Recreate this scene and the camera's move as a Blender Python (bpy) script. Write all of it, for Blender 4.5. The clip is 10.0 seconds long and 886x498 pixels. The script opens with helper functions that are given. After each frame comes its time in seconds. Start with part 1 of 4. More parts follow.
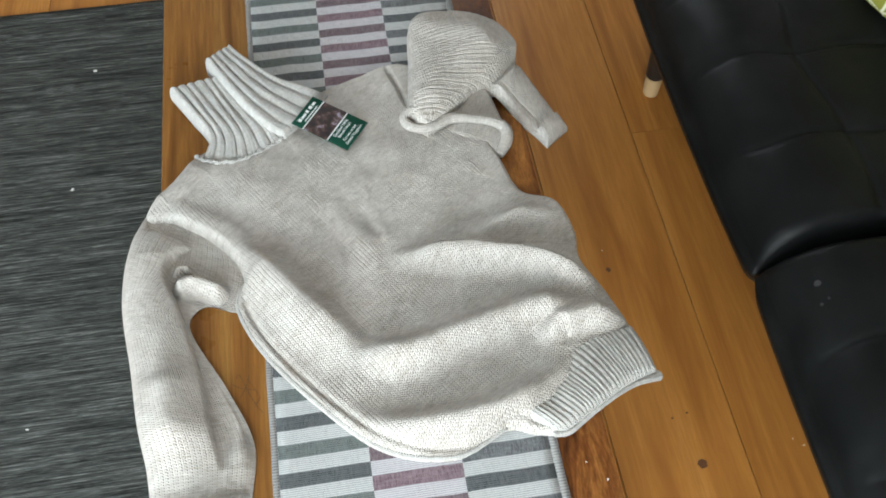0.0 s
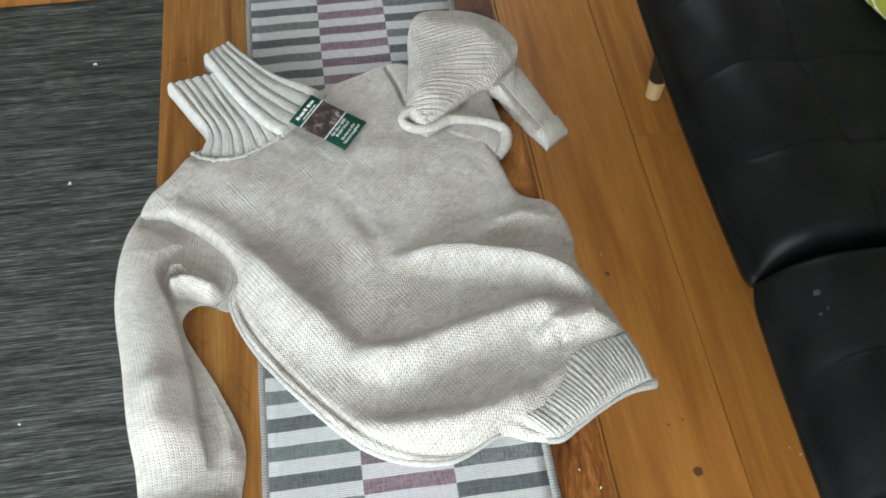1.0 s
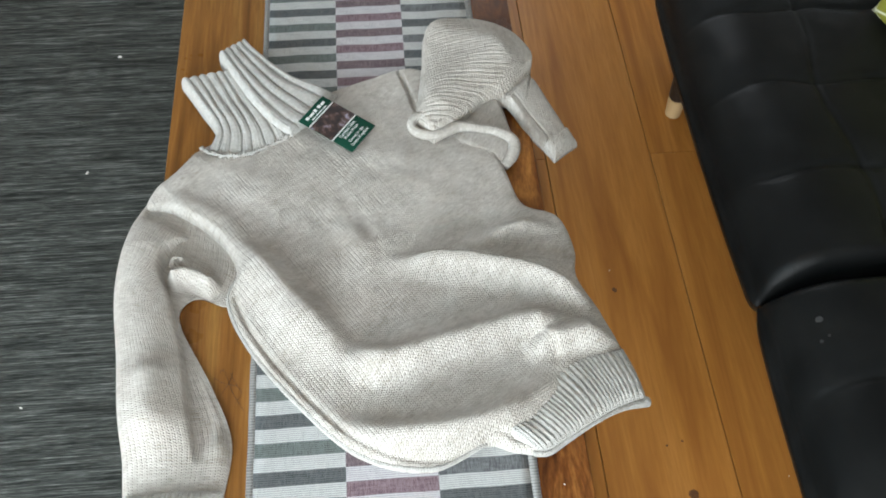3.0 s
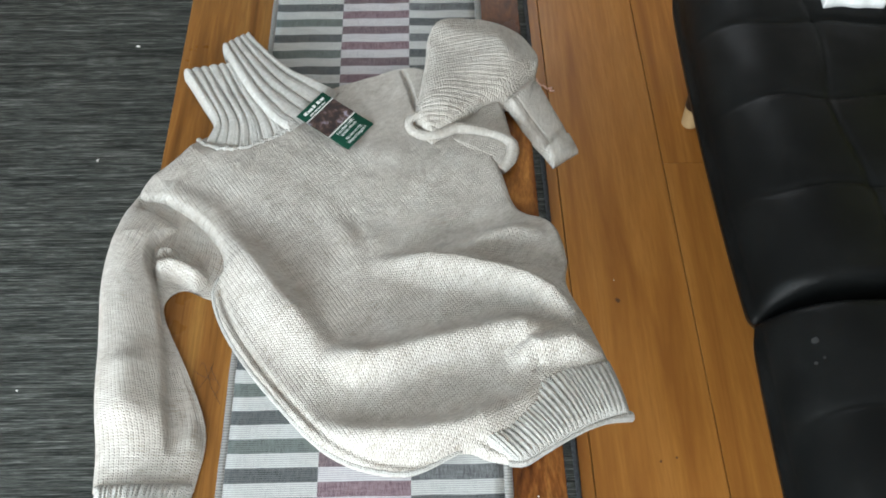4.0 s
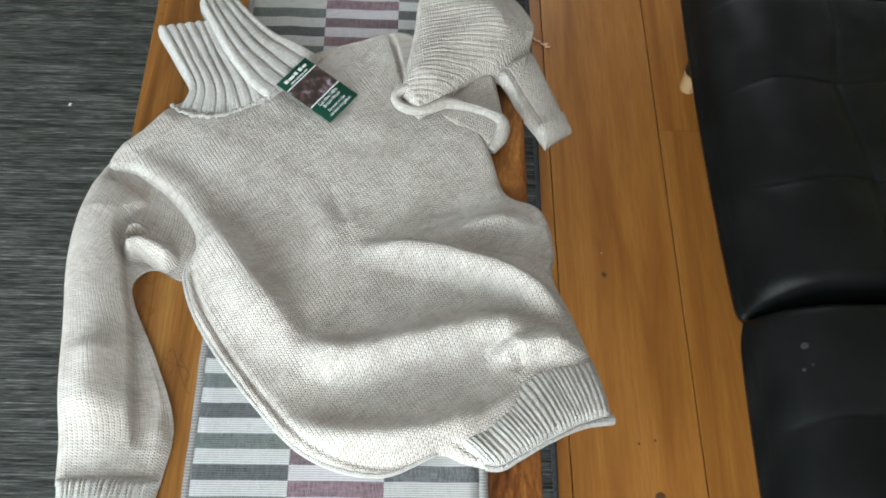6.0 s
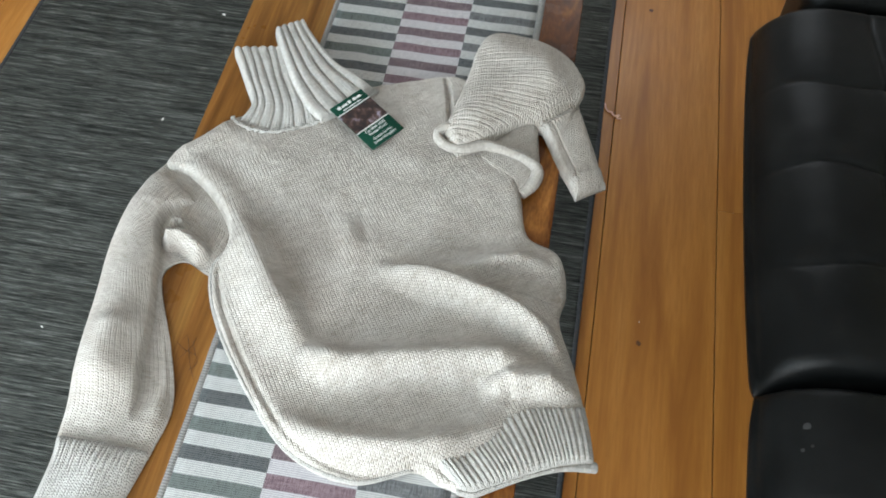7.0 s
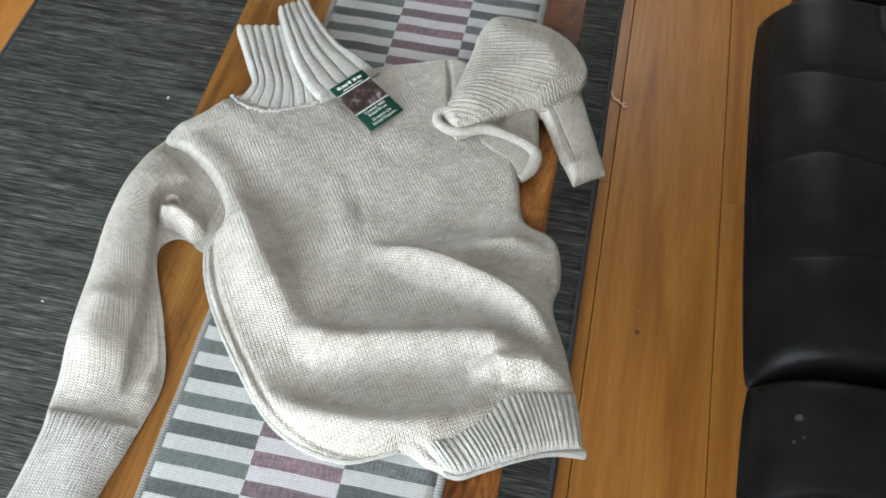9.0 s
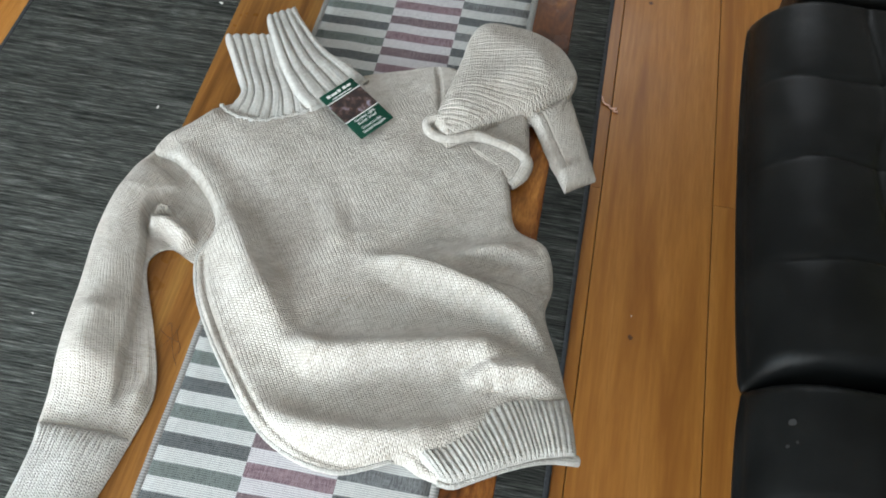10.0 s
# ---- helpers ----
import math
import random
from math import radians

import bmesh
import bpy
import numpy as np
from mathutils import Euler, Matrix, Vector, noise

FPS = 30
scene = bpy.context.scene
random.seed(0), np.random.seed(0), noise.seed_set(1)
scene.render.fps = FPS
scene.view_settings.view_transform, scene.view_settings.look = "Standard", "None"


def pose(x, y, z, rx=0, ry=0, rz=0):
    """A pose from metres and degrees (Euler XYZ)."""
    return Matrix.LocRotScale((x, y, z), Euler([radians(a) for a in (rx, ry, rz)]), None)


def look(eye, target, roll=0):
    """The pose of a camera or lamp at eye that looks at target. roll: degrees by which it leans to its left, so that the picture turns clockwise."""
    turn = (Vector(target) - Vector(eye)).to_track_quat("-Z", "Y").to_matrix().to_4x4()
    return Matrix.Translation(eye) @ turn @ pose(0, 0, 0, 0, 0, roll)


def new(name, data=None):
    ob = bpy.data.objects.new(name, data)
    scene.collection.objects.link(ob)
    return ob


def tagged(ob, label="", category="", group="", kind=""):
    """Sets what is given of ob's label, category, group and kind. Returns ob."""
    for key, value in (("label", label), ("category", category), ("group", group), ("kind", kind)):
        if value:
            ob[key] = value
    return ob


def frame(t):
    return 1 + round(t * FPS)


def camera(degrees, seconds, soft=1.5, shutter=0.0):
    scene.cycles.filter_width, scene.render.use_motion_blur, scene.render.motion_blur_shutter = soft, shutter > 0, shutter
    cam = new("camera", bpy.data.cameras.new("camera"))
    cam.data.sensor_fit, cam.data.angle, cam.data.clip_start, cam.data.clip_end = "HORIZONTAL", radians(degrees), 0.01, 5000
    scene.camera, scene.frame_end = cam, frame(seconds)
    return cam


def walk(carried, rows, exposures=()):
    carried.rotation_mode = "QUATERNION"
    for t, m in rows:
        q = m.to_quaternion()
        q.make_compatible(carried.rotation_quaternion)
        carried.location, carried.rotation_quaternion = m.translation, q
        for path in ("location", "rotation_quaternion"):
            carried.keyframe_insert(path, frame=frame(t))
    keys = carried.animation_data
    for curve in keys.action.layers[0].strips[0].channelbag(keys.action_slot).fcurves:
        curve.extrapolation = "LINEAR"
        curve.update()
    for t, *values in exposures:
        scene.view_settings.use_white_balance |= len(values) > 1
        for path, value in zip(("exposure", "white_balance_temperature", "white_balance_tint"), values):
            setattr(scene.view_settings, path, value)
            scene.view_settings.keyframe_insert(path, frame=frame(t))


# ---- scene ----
cam = camera(51.3, 10.0, soft=1.9)
PATH = [
    (0, (0.153, -1.262, 1.758), (0.333, -0.159, 0.099), 0.3),
    (0.5, (0.158, -1.258, 1.754), (0.341, -0.153, 0.097), 0.9),
    (1, (0.165, -1.249, 1.752), (0.339, -0.151, 0.09), 1.1),
    (1.5, (0.17, -1.245, 1.748), (0.336, -0.147, 0.085), 1.4),
    (2, (0.175, -1.247, 1.749), (0.325, -0.141, 0.09), 1.6),
    (2.5, (0.184, -1.255, 1.75), (0.316, -0.143, 0.093), 1.4),
    (3, (0.211, -1.257, 1.748), (0.325, -0.135, 0.097), 1.4),
    (4.5, (0.302, -1.228, 1.73), (0.299, -0.099, 0.079), -0.0),
    (5, (0.283, -1.163, 1.731), (0.261, -0.045, 0.073), -0.4),
    (5.5, (0.262, -1.126, 1.738), (0.306, -0.123, 0.008), 2.6),
    (5.7, (0.263, -1.107, 1.743), (0.351, -0.155, -0.014), 4.8),
    (6.8, (0.437, -1.195, 1.739), (0.308, -0.11, 0.064), 1.9),
    (7, (0.446, -1.2, 1.744), (0.261, -0.1, 0.084), 0.8),
    (7.5, (0.467, -1.185, 1.739), (0.194, -0.065, 0.104), -0.8),
    (8, (0.477, -1.181, 1.733), (0.151, -0.055, 0.112), -1.7),
    (8.5, (0.484, -1.195, 1.741), (0.22, -0.127, 0.071), -0.5),
    (9, (0.477, -1.2, 1.735), (0.266, -0.126, 0.062), 0.8),
    (9.5, (0.472, -1.199, 1.738), (0.276, -0.119, 0.066), 1.1),
    (10, (0.479, -1.193, 1.734), (0.28, -0.107, 0.066), 0.8),
]
walk(cam, [(t, look(eye, target, roll)) for t, eye, target, roll in PATH],
     [(0.0, 0.05), (10.0, 0.05)])

# ---- light: an overcast sky, let in by windows behind, on the left and at the far end ----
world = bpy.data.worlds.new("sky")
scene.world = world
world.use_nodes = True
wn = world.node_tree
sky = wn.nodes.new("ShaderNodeTexSky")
sky.sky_type, sky.sun_disc = "NISHITA", False
sky.sun_elevation, sky.sun_rotation = radians(35), radians(200)
wn.links.new(sky.outputs[0], wn.nodes["Background"].inputs[0])
wn.nodes["Background"].inputs[1].default_value = 0.12

ROOM_X0, ROOM_X1, ROOM_Y0, ROOM_Y1, ROOM_H = -2.5, 1.95, -2.75, 2.1, 2.5
WIN_NORTH = (0.2, 1.0, 0.9, 2.1)       # x0, x1, z0, z1
WIN_SOUTH = (-1.6, 0.4, 0.5, 1.9)
WIN_WEST = (-2.6, -1.2, 0.75, 2.25)      # y0, y1, z0, z1


def window_lamp(name, m, w, h, power, colour):
    lamp = bpy.data.lights.new(name, "AREA")
    lamp.shape, lamp.size, lamp.size_y, lamp.energy, lamp.color = "RECTANGLE", w, h, power, colour
    ob = new(name, lamp)
    ob.matrix_world = m
    return ob


window_lamp("window_light_north", pose(0.6, ROOM_Y1 + 0.03, 1.5, -90, 0, 0), 0.60, 0.90, 11, (0.92, 0.97, 1.0))
window_lamp("window_light_south", pose(-0.6, ROOM_Y0 - 0.03, 1.2, 90, 0, 0), 1.95, 1.35, 128, (0.86, 0.95, 1.0))
window_lamp("window_light_west", pose(ROOM_X0 - 0.03, -1.9, 1.5, 0, -90, 0), 1.45, 1.35, 84, (0.74, 0.91, 1.0))


# ---- materials ----
class Mat:
    """A node material with short ways to add and join nodes."""

    def __init__(self, name, rough=0.6, metal=0.0, spec=0.5):
        self.m = bpy.data.materials.new(name)
        self.m.use_nodes = True
        self.t = self.m.node_tree
        self.b = self.t.nodes["Principled BSDF"]
        self.b.inputs["Roughness"].default_value = rough
        self.b.inputs["Metallic"].default_value = metal
        self.b.inputs["Specular IOR Level"].default_value = spec

    def put(self, a, b):
        if isinstance(a, (int, float, tuple)):
            b.default_value = a
        else:
            self.t.links.new(a, b)

    def coord(self, which="Object", scale=(1, 1, 1), turn=0.0):
        c = self.t.nodes.new("ShaderNodeTexCoord")
        mp = self.t.nodes.new("ShaderNodeMapping")
        mp.inputs["Scale"].default_value = scale
        mp.inputs["Rotation"].default_value = (0, 0, turn)
        self.t.links.new(c.outputs[which], mp.inputs[0])
        return mp.outputs[0]

    def noise(self, co, scale, detail=4.0, rough=0.55, distort=0.0):
        n = self.t.nodes.new("ShaderNodeTexNoise")
        self.put(co, n.inputs["Vector"])
        n.inputs["Scale"].default_value, n.inputs["Detail"].default_value = scale, detail
        n.inputs["Roughness"].default_value, n.inputs["Distortion"].default_value = rough, distort
        return n.outputs["Fac"]

    def math(self, op, a, b=0.0, c=0.0):
        n = self.t.nodes.new("ShaderNodeMath")
        n.operation = op
        for v, i in zip((a, b, c), n.inputs):
            self.put(v, i)
        return n.outputs[0]

    def split(self, co):
        n = self.t.nodes.new("ShaderNodeSeparateXYZ")
        self.put(co, n.inputs[0])
        return n.outputs

    def ramp(self, fac, *stops):
        n = self.t.nodes.new("ShaderNodeValToRGB")
        e = n.color_ramp.elements
        while len(e) < len(stops):
            e.new(0.5)
        for el, (p, c) in zip(e, stops):
            el.position, el.color = p, (*c, 1) if len(c) == 3 else c
        self.put(fac, n.inputs[0])
        return n.outputs[0]

    def mix(self, fac, a, b, how="MIX"):
        n = self.t.nodes.new("ShaderNodeMix")
        n.data_type, n.blend_type = "RGBA", how
        self.put(fac, n.inputs[0])
        self.put((*a, 1) if isinstance(a, tuple) else a, n.inputs[6])
        self.put((*b, 1) if isinstance(b, tuple) else b, n.inputs[7])
        return n.outputs[2]

    def random(self):
        return self.t.nodes.new("ShaderNodeObjectInfo").outputs["Random"]

    def done(self, colour=None, rough=None, height=None, depth=0.002, strength=1.0):
        if colour is not None:
            self.put((*colour, 1) if isinstance(colour, tuple) else colour, self.b.inputs["Base Color"])
        if rough is not None:
            self.put(rough, self.b.inputs["Roughness"])
        if height is not None:
            n = self.t.nodes.new("ShaderNodeBump")
            n.inputs["Distance"].default_value, n.inputs["Strength"].default_value = depth, strength
            self.put(height, n.inputs["Height"])
            self.t.links.new(n.outputs[0], self.b.inputs["Normal"])
        return self.m


def knit(name, light, dark, wale=0.0058, course=0.0044, depth=0.0026):
    """Stocking stitch: columns of small slanted loops, heathered wool. The UV map is in metres."""
    k = Mat(name, 0.95, spec=0.10)
    uv = k.coord("UV")
    warp = k.noise(uv, 45, 2)
    xyz = k.split(uv)
    u = k.math("DIVIDE", k.math("ADD", xyz[0], k.math("MULTIPLY", warp, 0.0022)), wale)
    cell = k.math("PINGPONG", u, 0.5)
    v = k.math("ADD", k.math("DIVIDE", k.math("ADD", xyz[1], k.math("MULTIPLY", warp, 0.0022)), course), k.math("MULTIPLY", cell, 1.3))
    loop = k.math("SINE", k.math("MULTIPLY", v, 2 * math.pi))
    leg = k.math("POWER", k.math("SINE", k.math("MULTIPLY", cell, 2 * math.pi)), 0.6)
    column = k.math("POWER", k.math("MULTIPLY", cell, 2.0), 0.5)
    fuzz = k.noise(uv, 900, 3, 0.75)
    lump = k.noise(uv, 190, 2, 0.6)
    h = k.math("ADD", k.math("MULTIPLY", loop, 0.40), k.math("ADD", k.math("MULTIPLY", leg, 0.55), k.math("MULTIPLY", column, 0.55)))
    h = k.math("ADD", h, k.math("ADD", k.math("MULTIPLY", fuzz, 0.7), k.math("MULTIPLY", lump, 0.35)))
    streak = k.noise(k.coord("UV", (90, 300, 1)), 1.0, 5, 0.8)
    cloud = k.noise(uv, 14, 4, 0.65)
    marl = k.noise(k.coord("UV", (38, 95, 1)), 1.0, 4, 0.7)
    f = k.math("ADD", k.math("MULTIPLY", streak, 0.55), k.math("ADD", k.math("MULTIPLY", cloud, 0.32), k.math("MULTIPLY", marl, 0.28)))
    col = k.mix(k.ramp(f, (0.44, (0,) * 3), (0.68, (1,) * 3)), dark, light)
    col = k.mix(k.ramp(fuzz, (0.34, (0.55,) * 3), (0.56, (0.0,) * 3)), col, tuple(c * 0.62 for c in dark))
    col = k.mix(k.ramp(k.noise(uv, 420, 2, 0.8), (0.60, (0.0,) * 3), (0.75, (0.5,) * 3)), col, (0.76, 0.74, 0.71))
    k.b.inputs["Sheen Weight"].default_value = 0.12
    k.b.inputs["Sheen Roughness"].default_value = 0.6
    return k.done(col, height=h, depth=depth, strength=0.68)


WOOL = knit("oatmeal_wool_knit", (0.675, 0.642, 0.595), (0.345, 0.303, 0.255))
WOOL_RIB = knit("oatmeal_wool_rib", (0.64, 0.628, 0.596), (0.37, 0.352, 0.322), 0.0052, 0.0042, 0.0024)


def wood(name, dark, mid, light, rough, along="y", rings=7.0, grain=1.0, vary=0.35, stretch=0.55):
    w = Mat(name, rough, spec=0.2)
    sc = (rings, stretch, rings) if along == "y" else (stretch, rings, rings)
    co = w.coord("Object", sc)
    shift = w.t.nodes.new("ShaderNodeVectorMath")
    shift.operation = "ADD"
    w.put(co, shift.inputs[0])
    rnd = w.random()
    comb = w.t.nodes.new("ShaderNodeCombineXYZ")
    w.put(w.math("MULTIPLY", rnd, 37.0), comb.inputs[0])
    w.put(w.math("MULTIPLY", rnd, 91.0), comb.inputs[1])
    w.put(comb.outputs[0], shift.inputs[1])
    big = w.noise(shift.outputs[0], 1.0, 6, 0.6, 1.4)
    fine = w.noise(shift.outputs[0], 14.0, 5, 0.7)
    col = w.ramp(big, (0.34, dark), (0.5, mid), (0.68, light))
    col = w.mix(w.math("MULTIPLY", w.ramp(fine, (0.35, (1,) * 3), (0.6, (0,) * 3)), 0.35 * grain), col, dark)
    col = w.mix(w.math("MULTIPLY", rnd, vary), col, dark)
    blot = w.noise(w.coord("Object"), 5.0, 5, 0.6)
    rg = w.math("ADD", w.math("MULTIPLY", blot, 0.25), rough - 0.12)
    return w.done(col, rg, w.math("ADD", w.math("MULTIPLY", fine, 0.6), big), 0.0008, 0.35)


FLOOR_WOOD = wood("oiled_floor_wood", (0.30, 0.115, 0.024), (0.465, 0.198, 0.042), (0.54, 0.255, 0.064), 0.34, rings=9, grain=1.6, vary=0.25)
TABLE_WOOD = wood("varnished_table_wood", (0.13, 0.050, 0.011), (0.31, 0.138, 0.032), (0.43, 0.22, 0.060), 0.30, rings=14, grain=1.6, vary=0.3)
TABLE_WOOD_RED = wood("reddish_table_wood", (0.030, 0.009, 0.003), (0.16, 0.052, 0.012), (0.42, 0.175, 0.040), 0.24, rings=15, grain=1.3, vary=0.05, stretch=3.5)
GAP = Mat("dark_gap", 0.9).done((0.02, 0.012, 0.008))


def leather():
    k = Mat("black_leather", 0.42, spec=0.10)
    co = k.coord("Object")
    v = k.t.nodes.new("ShaderNodeTexVoronoi")
    v.feature = "DISTANCE_TO_EDGE"
    v.inputs["Scale"].default_value = 420
    k.put(co, v.inputs["Vector"])
    worn = k.noise(co, 9, 5, 0.6)
    col = k.mix(k.ramp(worn, (0.45, (0,) * 3), (0.75, (1,) * 3)), (0.0054, 0.0058, 0.0058), (0.0105, 0.0110, 0.0108))
    fold = k.noise(k.coord("Object", (14, 34, 14)), 1.0, 3, 0.5, 1.0)
    h = k.math("ADD", k.math("MULTIPLY", v.outputs["Distance"], 2.0), k.math("MULTIPLY", fold, 0.5))
    return k.done(col, k.math("ADD", k.math("MULTIPLY", worn, 0.2), 0.22), h, 0.0012, 0.25)


LEATHER = leather()


def rug_weave():
    k = Mat("charcoal_flatweave", 0.95, spec=0.1)
    co = k.coord("Object")
    streak = k.noise(k.coord("Object", (10, 260, 1)), 1.0, 5, 0.75)
    streak2 = k.noise(k.coord("Object", (22, 520, 1)), 1.0, 3, 0.7)
    band = k.noise(k.coord("Object", (1.5, 30, 1)), 1.0, 4, 0.6)
    f = k.math("ADD", k.math("MULTIPLY", streak, 0.62), k.math("ADD", k.math("MULTIPLY", streak2, 0.36), k.math("MULTIPLY", band, 0.14)))
    f = k.math("ADD", k.math("MULTIPLY", f, 0.8), k.math("MULTIPLY", k.noise(k.coord("Object", (4, 95, 1)), 1.0, 4, 0.65, 0.5), 0.22))
    col = k.ramp(f, (0.44, (0.007, 0.0080, 0.0073)), (0.52, (0.029, 0.0315, 0.0285)), (0.60, (0.086, 0.091, 0.084)), (0.69, (0.25, 0.26, 0.245)))
    rib = k.math("SINE", k.math("MULTIPLY", k.split(co)[1], 2 * math.pi / 0.006))
    return k.done(col, height=k.math("ADD", k.math("MULTIPLY", rib, 0.3), k.math("ADD", k.math("MULTIPLY", streak, 2.0), k.math("MULTIPLY", streak2, 2.0))), depth=0.0012, strength=0.7)


RUG = rug_weave()


def cloth(name, a, b, pin=0.0, pin_colour=(0.7, 0.7, 0.68)):
    """Cotton of the table runner: fine weave, blended threads, and pinstripes where pin > 0."""
    k = Mat(name, 0.9, spec=0.15)
    co = k.coord("Object")
    t1 = k.noise(k.coord("Object", (45, 900, 1)), 1.0, 4, 0.8)
    t2 = k.noise(k.coord("Object", (900, 90, 1)), 1.0, 2, 0.6)
    col = k.mix(k.ramp(k.math("MULTIPLY", k.math("ADD", t1, t2), 0.5), (0.40, (0,) * 3), (0.60, (1,) * 3)), a, b)
    if pin:
        s = k.math("SINE", k.math("MULTIPLY", k.split(co)[1], 2 * math.pi / pin))
        col = k.mix(k.ramp(k.math("MULTIPLY", k.math("ADD", s, 1.0), 0.5), (0.55, (0,) * 3), (0.75, (1,) * 3)), col, pin_colour)
    return k.done(col, height=k.math("ADD", t1, t2), depth=0.0006, strength=0.6)


WALL = Mat("beige_wall_paint", 0.8)
WALL = WALL.done(WALL.mix(WALL.noise(WALL.coord(), 3), (0.42, 0.395, 0.365), (0.47, 0.445, 0.41)), height=WALL.noise(WALL.coord(), 90), depth=0.001)
CEIL = Mat("pale_ceiling_paint", 0.85).done((0.56, 0.555, 0.54))
FRAME = Mat("white_frame_paint", 0.4).done((0.8, 0.8, 0.78))


# ---- mesh helpers ----
def part(name, data, material, parent=None, label=""):
    """Links a bmesh or mesh as one object, under its thing if one is given."""
    if isinstance(data, bmesh.types.BMesh):
        me = bpy.data.meshes.new(name)
        data.to_mesh(me)
        data.free()
    else:
        me = data
    if material is not None and not me.materials:
        me.materials.append(material)
    ob = new(name, me)
    if parent is not None:
        ob.parent = parent
    if label:
        ob["label"] = label
    return ob


def thing(name, label, category, kind="", group="", at=(0, 0, 0)):
    ob = new(name)
    ob.empty_display_size = 0.05
    ob.location = at
    return tagged(ob, label, category, group, kind)


def box(x0, x1, y0, y1, z0, z1, bevel=0.0, seg=2):
    bm = bmesh.new()
    bmesh.ops.create_cube(bm, size=1)
    bmesh.ops.scale(bm, vec=(x1 - x0, y1 - y0, z1 - z0), verts=bm.verts)
    bmesh.ops.translate(bm, vec=((x0 + x1) / 2, (y0 + y1) / 2, (z0 + z1) / 2), verts=bm.verts)
    if bevel:
        bmesh.ops.bevel(bm, geom=bm.edges[:], offset=bevel, segments=seg, profile=0.5, affect="EDGES")
        for f in bm.faces:
            f.smooth = True
    return bm


def spline(pts, n):
    """n points evenly along a smooth curve through pts."""
    p = np.array(pts, float)
    q = np.vstack([2 * p[0] - p[1], p, 2 * p[-1] - p[-2]])
    out = []
    for i in range(len(p) - 1):
        a, b, c, d = q[i:i + 4]
        t = np.linspace(0, 1, 40, endpoint=False)[:, None]
        out.append(0.5 * (2 * b + (c - a) * t + (2 * a - 5 * b + 4 * c - d) * t ** 2 + (3 * b - a - 3 * c + d) * t ** 3))
    c = np.vstack(out + [p[-1:]])
    s = np.concatenate([[0], np.cumsum(np.linalg.norm(np.diff(c, axis=0), axis=1))])
    e = np.linspace(0, s[-1], n)
    return np.stack([np.interp(e, s, c[:, k]) for k in range(p.shape[1])], 1)


def ridge(x, y, pts, h, w, w2=None, taper=0.15):
    """Height of a soft fold along a curve; w and w2 are its half widths on the curve's left and right."""
    c = spline(pts, 60)
    best, sd, sp = np.full(x.shape, 1e9), np.zeros(x.shape), np.zeros(x.shape)
    for i in range(len(c) - 1):
        (ax, ay), (bx, by) = c[i], c[i + 1]
        dx, dy = bx - ax, by - ay
        t = np.clip(((x - ax) * dx + (y - ay) * dy) / (dx * dx + dy * dy), 0, 1)
        d = np.hypot(x - ax - t * dx, y - ay - t * dy)
        hit = d < best
        best = np.where(hit, d, best)
        sd = np.where(hit, np.sign(dx * (y - ay) - dy * (x - ax)), sd)
        sp = np.where(hit, (i + t) / (len(c) - 1), sp)
    ww = np.where(sd > 0, w, w if w2 is None else w2)
    fade = np.clip(np.minimum(sp, 1 - sp) / taper, 0, 1) * 0.85 + 0.15 if taper else 1.0
    return h * fade * np.exp(-(best / ww) ** 2)


def soft(a, b, e=0.005):
    """The greater of two heights, blended where they meet."""
    return 0.5 * (a + b + np.sqrt((a - b) ** 2 + e * e) - e)


def past(x, y, pts, width, fade_in=0.05, fade_out=0.1):
    """0 to 1 across the left side of a curve: a step of that width, fading out towards the curve's ends."""
    c = spline(pts, 80)
    best, sd, sp = np.full(x.shape, 1e9), np.zeros(x.shape), np.zeros(x.shape)
    for i in range(len(c) - 1):
        (ax, ay), (bx, by) = c[i], c[i + 1]
        dx, dy = bx - ax, by - ay
        t = np.clip(((x - ax) * dx + (y - ay) * dy) / (dx * dx + dy * dy), 0, 1)
        d = np.hypot(x - ax - t * dx, y - ay - t * dy)
        hit = d < best
        best = np.where(hit, d, best)
        sd = np.where(hit, np.sign(dx * (y - ay) - dy * (x - ax)) * d, sd)
        sp = np.where(hit, (i + t) / (len(c) - 1), sp)
    fade = np.clip(sp / fade_in, 0, 1) * np.clip((1 - sp) / fade_out, 0, 1)
    return fade / (1 + np.exp(-np.clip(sd / width, -40, 40)))


def wobble(x, y, scale, seed):
    return np.array([noise.noise(Vector((a * scale + seed, b * scale, seed * 1.7))) for a, b in zip(x.ravel(), y.ravel())]).reshape(x.shape)


